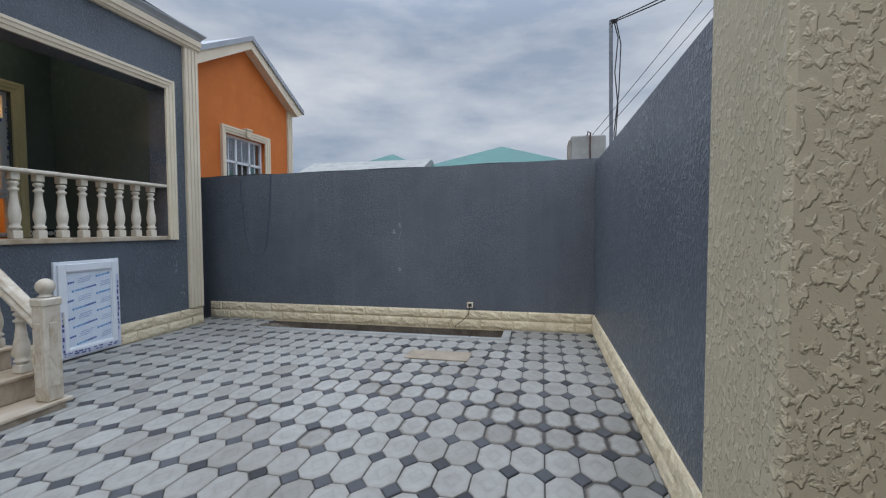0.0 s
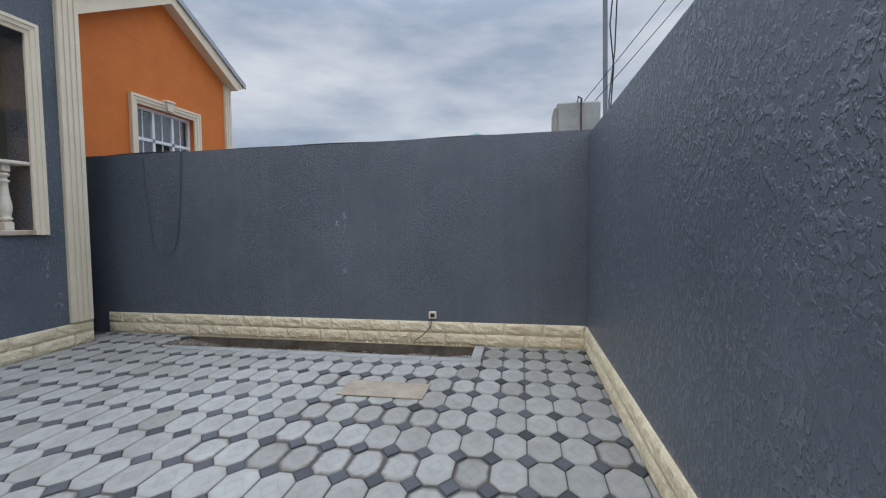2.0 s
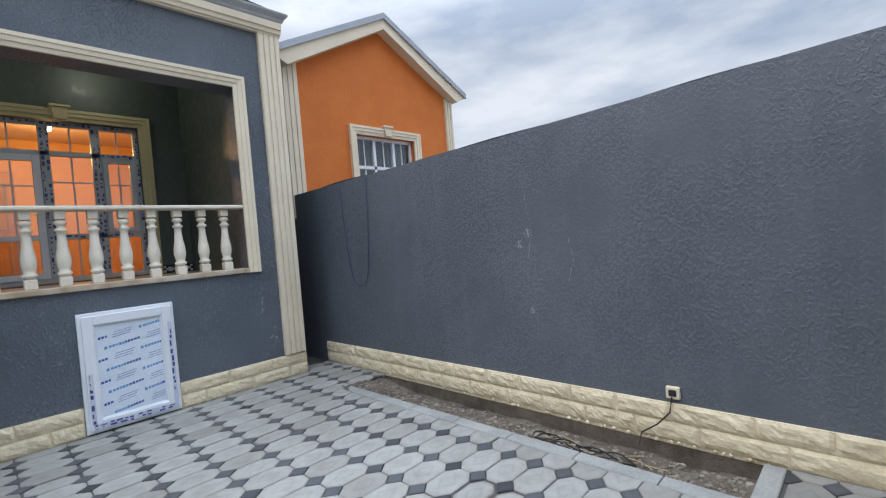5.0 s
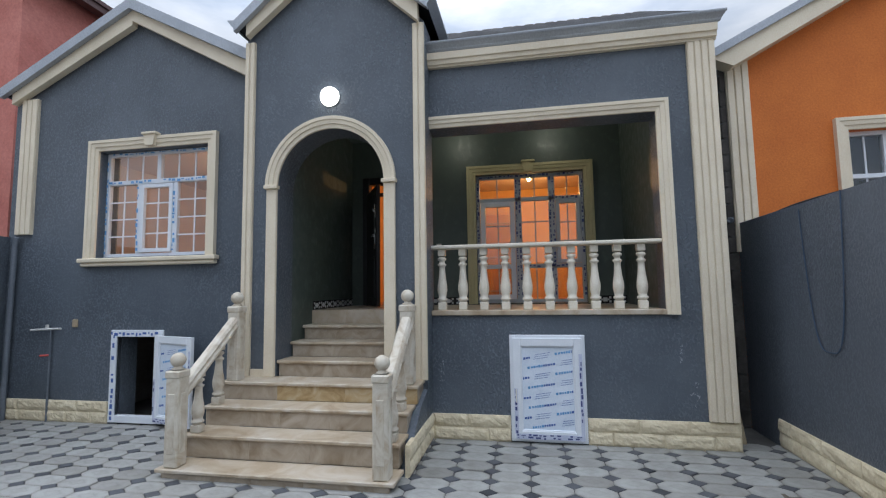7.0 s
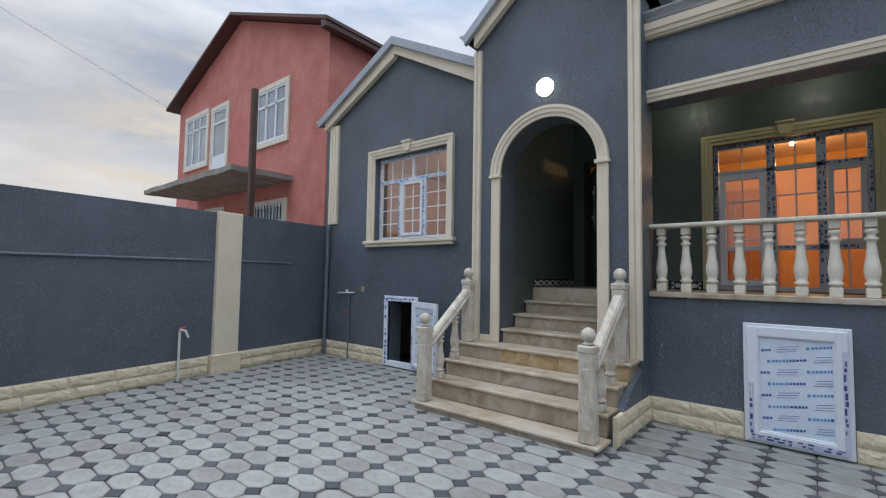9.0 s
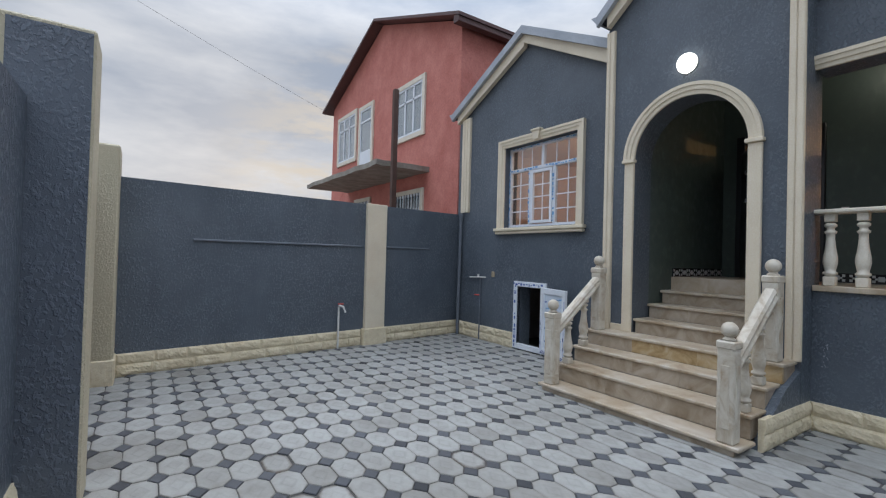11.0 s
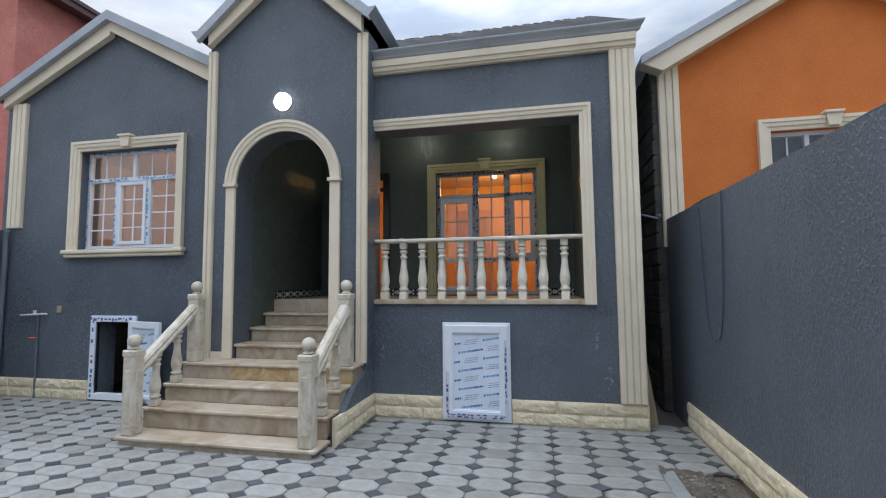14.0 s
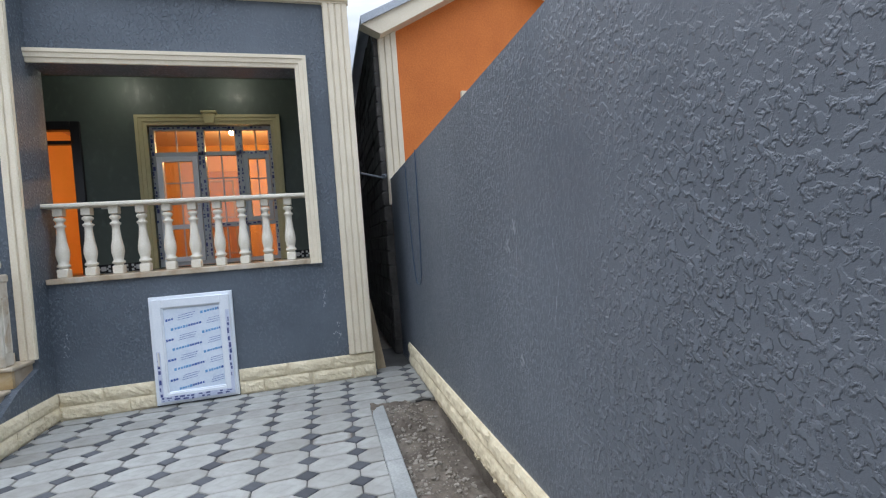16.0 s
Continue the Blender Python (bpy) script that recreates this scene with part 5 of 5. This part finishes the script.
# ---- orange neighbour house ----
OX = -5.98
house = empty("orange_house", (OX, 8.25, 0))
bm = prism([(6.42, 0), (7.63, 0), (7.63, 4.37), (6.42, 4.37)], OX - 0.3, OX)
for pts in ([(8.92, 0), (10.02, 0), (10.02, 4.37), (8.92, 4.37)], [(7.631, 0), (8.919, 0), (8.919, 2.0), (7.631, 2.0)], [(7.631, 3.37), (8.919, 3.37), (8.919, 4.37), (7.631, 4.37)], [(6.42, 4.371), (10.02, 4.371), (8.26, 5.25)]):
    part("wall", prism(pts, OX - 0.3, OX), ORANGE, house, "orange rendered gable front")
part("wall", bm, ORANGE, house, "orange rendered gable front")
part("side_wall", box(-13, OX - 0.3, 9.8, 10.02, 0, 4.37), ORANGE, house)
part("room", box(-9, -8.8, 6.6, 9.8, 1, 4.3), DARK_ROOM, house)
part("room_ceiling", box(-13, OX - 0.3, 6.65, 9.8, 4.3, 4.36), DARK_ROOM, house)
for y0, y1, z0, z1 in ((6.17, 8.26, 4.37, 5.44), (8.26, 10.28, 5.44, 4.41)):
    part("roof", prism([(y0, z0 - 0.06), (y1, z1 - 0.06), (y1, z1), (y0, z0)], -13, OX + 0.2), GUTTER, house, "grey sheet roof slope")
    part("verge", prism([(y0, z0 - 0.09), (y1, z1 - 0.09), (y1, z1 + 0.01), (y0, z0 + 0.01)], OX + 0.2, OX + 0.225), GUTTER, house)
    part("raking_band", prism([(y0 + (0.25 if y0 < 7 else 0), z0 - (0.19 if y0 < 7 else 0.26)), (y1 - (0 if y0 < 7 else 0.25), z1 - (0.26 if y0 < 7 else 0.19)), (y1, z1 - 0.07), (y0, z0 - 0.07)], OX, OX + 0.19), CREAM, house, "cream raking band")
for y0 in (6.39, 9.82):
    wpil = 0.25 if y0 < 7 else 0.2
    part("pilaster", box(OX, OX + 0.03, y0, y0 + wpil, 2.0, 4.3), CREAM, house, "cream fluted pilaster")
    for k in range(3):
        part("fillet", box(OX + 0.03, OX + 0.05, y0 + wpil * k / 3 + 0.008, y0 + wpil * (k + 1) / 3 - 0.008, 2.0, 4.3, 0.005), CREAM, house)
# dark sheet close behind the panes, standing in for the room's shade
wd = part("window", box(OX - 0.16, OX - 0.155, 7.66, 8.89, 2.0, 3.34), DARK_ROOM, house)
surround(wd, 7.63, 8.92, 2.0, 3.37, OX, CREAM, sill=False)
bar_frame("window_frame", 7.63, 8.92, 2.0, 3.37, 0.05, OX - 0.14, OX - 0.08, PVC, wd)
part("transom", box(OX - 0.14, OX - 0.08, 7.68, 8.87, 2.82, 2.87), PVC, wd)
for yy in (8.06, 8.49):
    part("mullion", box(OX - 0.14, OX - 0.08, yy - 0.025, yy + 0.025, 2.05, 3.32), PVC, wd)
for a, b in ((7.68, 8.035), (8.085, 8.465), (8.515, 8.87)):
    for c, d in ((2.05, 2.82), (2.87, 3.32)):
        if not (b > 8.4 and b < 8.5 and c < 2.5):
            pane(wd, a, b, c, d, OX - 0.11)
        lattice(wd, a, b, c, d, 2, 2 if c < 2.5 else 1, OX - 0.11, PVC)
tagged(house, "orange rendered neighbouring house with cream trim", "house")
blocks = empty("block_wall", (-7, 6.42, 0))
part("core", box(-13, OX - 0.01, 6.345, 6.418, 0, 4.35), MORTAR, blocks, "joints of the block wall")
rb = random.Random(4)
base_block = None
for row in range(22):
    x = OX - 0.0 - (0.2 if row % 2 else 0)
    while x > -9.0:
        if base_block is None:
            bmk = box(-0.195, 0.195, -0.06, 0.06, -0.093, 0.093, 0.012)
            base_block = part("stone_block", bmk, BLOCK, blocks)
            ob = base_block
            ob.matrix_parent_inverse = Matrix.Identity(4)
        else:
            ob = base_block.copy()
            scene.collection.objects.link(ob)
        if row % 2 and x > OX - 0.3:
            half = base_block.copy()
            scene.collection.objects.link(half)
            half.scale = (0.48, 1, 1)
            half.location = (OX - 0.1 + 7, -0.04 + rb.uniform(-0.012, 0.008), 0.1 + row * 0.198)
        ob.location = (x - 0.2 + 7, -0.04 + rb.uniform(-0.012, 0.008), 0.1 + row * 0.198)
        x -= 0.405
tagged(blocks, "bare dark stone block side wall along the passage", "wall", kind="structure")
thing("downpipe", tube([(-6.02, 6.34, 4.28), (-6.03, 6.36, 4.15), (-6.03, 6.37, 2.42), (-5.95, 6.33, 2.37)], 0.035, 10), GREY_PIPE, "grey downpipe on the corner of the orange house", "pipe")
thing("pipe_strut", tube([(-6.0, 6.35, 2.36), (-5.5, 6.0, 2.36)], 0.012, 8), GREY_PIPE, "thin pipe across the side passage", "pipe")

# ---- red neighbour house ----
RX = -5.9
house = empty("red_house", (RX, -8.4, 0))
wins = [(-7.2, -5.78, 4.9, 6.28), (-9.9, -9.0, 4.1, 6.42), (-11.9, -10.35, 4.92, 6.5), (-7.1, -5.75, 2.1, 3.22), (-10.1, -9.05, 2.1, 3.28)]
part("wall", prism([(-12.66, 0), (-4.1, 0), (-4.1, 7.15), (-8.38, 8.80), (-12.66, 7.15)], -14, RX), RED, house, "salmon red rendered gable and side")
for y0, y1, z0, z1 in ((-13.0, -8.38, 7.12, 8.90), (-8.38, -3.75, 8.90, 7.12)):
    part("roof", prism([(y0, z0 - 0.08), (y1, z1 - 0.08), (y1, z1), (y0, z0)], -14.2, RX + 0.35), MAROON, house, "maroon metal roof slope")
part("eaves_box", box(-14, RX + 0.33, -3.98, -3.78, 6.92, 7.10), MAROON, house, "maroon boxed eaves")
for i, (y0, y1, z0, z1) in enumerate(wins):
    w = part("window", box(RX + 0.002, RX + 0.01, y0, y1, z0, z1), CURTAIN, house, "glazing with a drawn grey curtain behind")
    bar_frame("surround", y0 - 0.13, y1 + 0.13, z0 - 0.13, z1 + 0.13, 0.13, RX, RX + 0.06, WHITE_STONE, w)
    bar_frame("window_frame", y0, y1, z0, z1, 0.06, RX + 0.01, RX + 0.045, PVC, w)
    n = 1 if i == 1 else 3
    for k in range(1, n):
        yy = y0 + (y1 - y0) * k / n
        part("mullion", box(RX + 0.01, RX + 0.045, yy - 0.035, yy + 0.035, z0 + 0.06, z1 - 0.06), PVC, w)
    part("transom", box(RX + 0.01, RX + 0.045, y0 + 0.06, y1 - 0.06, z1 - 0.45, z1 - 0.39), PVC, w)
    if i == 1:
        part("door_panel", box(RX + 0.01, RX + 0.04, y0 + 0.06, y1 - 0.06, z0 + 0.06, z0 + 0.9), PVC, w, "white lower door panel")
    if i > 2:
        for k in range(9):
            yy = y0 + 0.06 + (y1 - y0 - 0.12) * k / 8
            part("bar", box(RX + 0.065, RX + 0.08, yy - 0.008, yy + 0.008, z0, z1), CABLE, w, "black iron bar")
    p = part("pane", box(RX + 0.018, RX + 0.022, y0 + 0.05, y1 - 0.05, z0 + 0.05, z1 - 0.05), GLASS, w)
    p.visible_shadow = False
slab = bmesh.new()
bmesh.ops.create_grid(slab, x_segments=8, y_segments=30, size=0.5)
for v in slab.verts:
    edge = abs(v.co.x) > 0.49 or abs(v.co.y) > 0.49
    v.co = (-5.15 + v.co.x * 1.5, -8.15 + v.co.y * 5.5, 3.86 + (0.03 if edge else 0.01) * noise.noise((v.co.x * 9, v.co.y * 20, 1)))
bmesh.ops.solidify(slab, geom=list(slab.faces), thickness=0.13)
part("balcony_slab", slab, CONCRETE, house, "unfinished raw concrete balcony slab")
tagged(house, "salmon red two-storey neighbouring house with a maroon roof", "house")
post = empty("steel_post", (-4.25, -4.2, 0))
part("post", box(-4.305, -4.195, -4.255, -4.145, 0, 5.15, 0.01), RUST, post)
tagged(post, "tall dark brown steel post behind the yard wall", "post")
bm = bmesh.new()
for k in range(14):
    at = Vector((-4.95 + rs.uniform(-0.25, 0.25), -9.2 + rs.uniform(-0.5, 0.5), 3.93 + rs.uniform(0.0, 0.06)))
    for v in bmesh.ops.create_icosphere(bm, subdivisions=2, radius=rs.uniform(0.08, 0.2))["verts"]:
        v.co = Vector((v.co.x, v.co.y * 1.4, v.co.z * 0.5)) * (1 + 0.2 * noise.noise(v.co * 9 + at)) + at
thing("rubble_bags", bm, KERB, "heap of grey rubble bags on the balcony slab", "rubble")
shed = empty("low_shed", (-7, -17, 0))
part("wall", box(-8.5, -2.5, -19, -15.5, 0, 3.75), CONCRETE, shed)
part("roof", box(-8.9, -2.1, -19.4, -15.2, 3.75, 3.92), KERB, shed, "flat pale roof")
tagged(shed, "low grey shed with a flat roof beyond the wall", "shed")

# ---- behind the north wall ----
tank = empty("block_pier", (0.7, 6.86, 0))
part("shaft", box(0.47, 0.95, 6.64, 7.1, 0, 2.80, 0.02), KERB, tank)
part("beige_face", box(0.44, 0.475, 6.64, 7.1, 0, 2.74, 0.01), CONCRETE, tank, "rough cement face")
tagged(tank, "rough grey block pier behind the corner of the walls", "pier")
thing("rebar_rod", tube([(0.74, 6.6, 2.3), (0.73, 6.6, 2.6), (0.735, 6.61, 2.82), (0.70, 6.6, 2.84), (0.69, 6.6, 2.78)], 0.012, 6), RUST, "rusty bent reinforcing rod on the wall", "rod")
pole = empty("utility_pole", (1.1, 7.13, 0))
part("pole", tube([(1.1, 7.13, 0), (1.09, 7.13, 2.5), (1.06, 7.13, 4.57)], 0.028, 10), GREY_PIPE, pole)
part("clamp", box(1.05, 1.15, 7.1, 7.16, 4.53, 4.58, 0.006), CABLE, pole, "black cable clamp")
tagged(pole, "slim grey steel utility pole with cables", "pole")
for nm, pts in (("pole_cable", sag((1.07, 7.12, 4.56), (2.6, 5.2, 4.5), 0.03)), ("pole_cable", sag((1.08, 7.12, 4.54), (2.6, 5.2, 4.47), 0.05)), ("pole_cable", [(1.10, 7.11, 4.54), (1.16, 7.10, 4.3), (1.12, 7.10, 3.8), (1.17, 7.10, 3.3), (1.13, 7.10, 2.6), (1.13, 7.1, 2.3)]),
                ("pole_cable", [(1.13, 7.11, 4.55), (1.20, 7.10, 4.2), (1.18, 7.10, 3.5), (1.12, 7.10, 2.9), (1.15, 7.1, 2.3)]),
                ("overhead_wire", sag((0.75, 6.9, 2.8), (2.9, 6.1, 5.45), 0.03)), ("overhead_wire", sag((0.78, 6.95, 2.7), (3.05, 6.2, 5.3), 0.03)),
                ("overhead_wire", sag((-5.8, -12.5, 6.9), (9.0, -14.0, 13.5), 0.2))):
    thing(nm, tube(pts, 0.009 if nm == "pole_cable" else 0.0045, 5), CABLE, "thin black cable in the air", "cable")
thing("wall_bracket", box(0.82, 0.90, 3.95, 4.05, 2.385, 2.43, 0.008), CABLE, "small black bracket on the wall top", "bracket")


def hipped(name, cx, cy, half_x, half_y, eave, apex, label):
    ob = empty(name, (cx, cy, 0))
    part("wall", box(cx - half_x + 0.3, cx + half_x - 0.3, cy - half_y + 0.3, cy + half_y - 0.3, 0, eave), CONCRETE, ob)
    bm = bmesh.new()
    c = [bm.verts.new((cx + a * half_x, cy + b * half_y, eave)) for a, b in ((-1, -1), (1, -1), (1, 1), (-1, 1))]
    t = bm.verts.new((cx, cy, apex))
    bm.faces.new(c[::-1])
    for i in range(4):
        bm.faces.new((c[i], c[(i + 1) % 4], t))
    part("roof", bm, GREEN_ROOF, ob, "green metal hipped roof")
    return tagged(ob, label, "house")


hipped("green_roofed_house", -1.6, 19.0, 2.9, 2.9, 3.7, 4.9, "distant house with a green hipped metal roof")
hipped("green_roofed_house", -8.4, 25.0, 2.3, 2.3, 4.7, 5.8, "distant house with a green hipped metal roof")
shed = empty("grey_roofed_shed", (-6.0, 16, 0))
part("wall", box(-8.5, -4.2, 14, 19, 0, 3.0), CONCRETE, shed)
part("roof", prism([(13.7, 3.0), (19.3, 3.0), (16.5, 4.1)], -8.8, -4.0), KERB, shed, "weathered grey sheet roof")
tagged(shed, "low grey-roofed shed behind the north wall", "shed")

# ---- split stone plinths ----
rp = random.Random(21)


def stone_mesh(length, height, seed):
    """A block with a hewn front that bulges along +y."""
    r = random.Random(seed)
    bm = bmesh.new()
    nx, nz = 16, 6
    o = r.uniform(0, 90)

    def bulge(i, k):
        if i in (0, nx) or k in (0, nz):
            return 0.009 + r.uniform(-0.001, 0.001)
        u, w = length * i / nx, height * k / nz
        n = noise.noise((u * 13 + o, w * 22, o)) + 0.6 * noise.noise((u * 38 + o, w * 45, o))
        return 0.02 + 0.011 * n + (0.004 if 1 < k < nz - 1 else 0)

    front = [[bm.verts.new((length * (i / nx - 0.5), bulge(i, k), height * (k / nz - 0.5))) for k in range(nz + 1)] for i in range(nx + 1)]
    for i in range(nx):
        for k in range(nz):
            bm.faces.new((front[i][k], front[i + 1][k], front[i + 1][k + 1], front[i][k + 1]))
    edge = [front[i][0] for i in range(nx + 1)] + [front[nx][k] for k in range(1, nz + 1)] + [front[i][nz] for i in range(nx - 1, -1, -1)] + [front[0][k] for k in range(nz - 1, 0, -1)]
    backs = [bm.verts.new((v.co.x, -0.02, v.co.z)) for v in edge]
    for i in range(len(edge)):
        j = (i + 1) % len(edge)
        bm.faces.new((edge[i], edge[j], backs[j], backs[i]))
    bmesh.ops.recalc_face_normals(bm, faces=bm.faces)
    me = bpy.data.meshes.new("stone")
    bm.to_mesh(me)
    bm.free()
    me.materials.append(SPLIT)
    return me


def plinth(name, start, end, label):
    """Two courses of split stones from start to end, the front to the left of that way."""
    a, b = Vector(start), Vector(end)
    run = (b - a).length
    turn = math.atan2(b.y - a.y, b.x - a.x)
    ob = empty(name, (a.x, a.y, 0))
    ob.rotation_euler = (0, 0, turn)
    bm = box(0, run, -0.03, 0.0085, -0.02, 0.268)
    me = bpy.data.meshes.new("bedding")
    bm.to_mesh(me)
    bm.free()
    me.materials.append(SPLIT)
    bed = new("bedding", me)
    bed.parent = ob
    h = 0.136
    for row in range(2):
        p = 0.0
        first_len = 0.46 if row else 0.24
        while p < run - 0.01:
            n = min(run - p, first_len if p == 0 else rp.uniform(0.36, 0.5))
            if run - p - n < 0.12:
                n = run - p
            st = new("stone", stone_mesh(n - 0.006, h - 0.005, rp.randrange(10 ** 6)))
            st.parent = ob
            st.location = (p + n / 2, 0.004, h * (row + 0.5))
            p += n
    return tagged(ob, label, "plinth", kind="structure")


plinth("baseboard_north", (EX - 0.01, NY), (-5.38, NY), "cream split stone plinth along the grey yard wall")
plinth("baseboard_east", (EX, 1.18), (EX, NY - 0.03), "cream split stone plinth along the grey yard wall")
plinth("baseboard_south", (-5.15, south(-5.15)), (-3.40, south(-3.40)), "cream split stone plinth along the grey yard wall")
plinth("baseboard_south", (-2.92, south(-2.92)), (0.47, south(0.47)), "cream split stone plinth along the grey yard wall")
plinth("baseboard_house", (HX, 5.97), (HX, 4.53), "cream split stone plinth along the house front")
plinth("baseboard_house", (HX, 3.74), (HX, 2.9), "cream split stone plinth along the house front")
plinth("baseboard_house", (HX, -1.30), (HX, -2.95), "cream split stone plinth along the house front")
plinth("baseboard_house", (HX, 0.68), (HX, 0.1), "cream split stone plinth along the house front")
plinth("baseboard_steps", (HX, 2.885), (-4.12, 2.885), "cream split stone plinth along the steps")

# ---- paving: long octagons with dark lozenges between ----
PX, PY = 0.2125, 0.338
X0, Y0 = 0.10, 5.285          # one lozenge's centre
LX, LY = 0.066, 0.082         # half diagonals of a lozenge
G = 0.0025                    # half a joint


def lid_mesh(name, ring, depth, mt, drop=0.004, inset=0.006):
    """A paving stone with a worn, rounded rim; its UVs are its own plan."""
    bm = bmesh.new()
    big = max(abs(p[1]) for p in ring)
    k = 1 - inset / big
    top = [bm.verts.new((x * k, y * k, 0.0)) for x, y in ring]
    rim = [bm.verts.new((x, y, -drop)) for x, y in ring]
    low = [bm.verts.new((x, y, -depth)) for x, y in ring]
    bm.faces.new(top)
    for a, b in ((top, rim), (rim, low)):
        for i in range(len(ring)):
            j = (i + 1) % len(ring)
            bm.faces.new((a[i], b[i], b[j], a[j]))
    uv = bm.loops.layers.uv.new("UVMap")
    bmesh.ops.recalc_face_normals(bm, faces=bm.faces)
    for f in bm.faces:
        for lp in f.loops:
            lp[uv].uv = (lp.vert.co.x / 0.19, lp.vert.co.y / 0.30)
    me = bpy.data.meshes.new(name)
    bm.to_mesh(me)
    bm.free()
    me.materials.append(mt)
    return me


ax, ay = PX / 2 - G, PY / 2 - G
cx, cy = PX / 2 - LX - 0.001, PY / 2 - LY - 0.001
octagon = [(-cx, -ay), (cx, -ay), (ax, -cy), (ax, cy), (cx, ay), (-cx, ay), (-ax, cy), (-ax, -cy)]
lozenge = [(0, -LY + 0.004), (LX - 0.004, 0), (0, LY - 0.004), (-LX + 0.004, 0)]
OCT_SOILED = lid_mesh("paver", octagon, 0.03, STAINED, 0.006, 0.012)
OCT, LOZ = lid_mesh("paver", octagon, 0.03, PAVER), lid_mesh("lozenge", lozenge, 0.03, LOZENGE)


def paved(x, y):
    if x > EX + 0.12 or x < -5.32 or y > NY + 0.05 or y < south(x) - 0.1:
        return False
    if -4.25 < x < -0.335 and y > 5.72:
        return False
    return not (x < -3.86 and 0.78 < y < 2.74)


places = {"paver": [], "lozenge": [], "cut_paver": []}
CUT = lid_mesh("cut_paver", [(-cx, -ay), (cx, -ay), (ax, -cy), (ax, 0.004), (-ax, 0.004), (-ax, -cy)], 0.03, PAVER)
for i in range(-27, 5):
    for j in range(-27, 6):
        x, y = X0 + i * PX, Y0 + j * PY
        if paved(x, y):
            places["lozenge"].append((x, y))
        if paved(x + PX / 2, y + PY / 2):
            places["paver"].append((x + PX / 2, y + PY / 2))
        elif -4.15 < x + PX / 2 < -0.335 and 5.7 < y + PY / 2 < 5.9:
            places["cut_paver"].append((x + PX / 2, y + PY / 2))

field = empty("paving", (0, 0, 0))
rt = random.Random(77)
for kind, me, joined_mat in (("paver", OCT, PAVER_JOINED), ("lozenge", LOZ, LOZENGE_JOINED), ("cut_paver", CUT, PAVER_JOINED)):
    spots = sorted(places[kind], key=lambda p: (p[0] + 1.0) ** 2 + (p[1] - 4.0) ** 2)
    verts, faces, uvs = [], [], []
    for n, (x, y) in enumerate(spots):
        worn = rt.random() < (0.75 if abs(y - 3.55 + 0.25 * (x + 0.6)) < 0.4 and x > -1.5 else 0.4 if abs(x + 1.1) < 0.5 and abs(y - 4.6) < 0.7 else 0.06) and kind == "paver"
        size = rt.uniform(0.9, 0.95) if worn else rt.uniform(0.985, 1.0)
        lift = rt.uniform(-0.003, 0.0015) - (0.003 if worn else 0)
        m = Matrix.Translation((x + rt.uniform(-0.0012, 0.0012), y + rt.uniform(-0.0012, 0.0012), lift)) @ Euler((rt.gauss(0, 0.007), rt.gauss(0, 0.009), rt.gauss(0, 0.006))).to_matrix().to_4x4() @ Matrix.Diagonal((size, size, 1, 1))
        if n < 300 or kind == "cut_paver":
            ob = new(kind, OCT_SOILED if worn else me)
            ob.parent = field
            ob.matrix_basis = m
        else:
            s = len(verts)
            verts += [tuple(m @ v.co) for v in me.vertices]
            for p in me.polygons:
                faces.append([s + v for v in p.vertices])
                uvs += [tuple(me.uv_layers[0].data[l].uv) for l in p.loop_indices]
    if not verts:
        continue
    rest = bpy.data.meshes.new(kind + "_field")
    rest.from_pydata(verts, [], faces)
    layer = rest.uv_layers.new(name="UVMap")
    for l, u in zip(layer.data, uvs):
        l.uv = u
    rest.materials.append(joined_mat)
    ob = new(kind + "_field", rest)
    ob.parent = field
    tagged(ob, kind="stuff")
tagged(field, "pale octagonal paving stones with dark lozenges between", "paving", kind="structure")
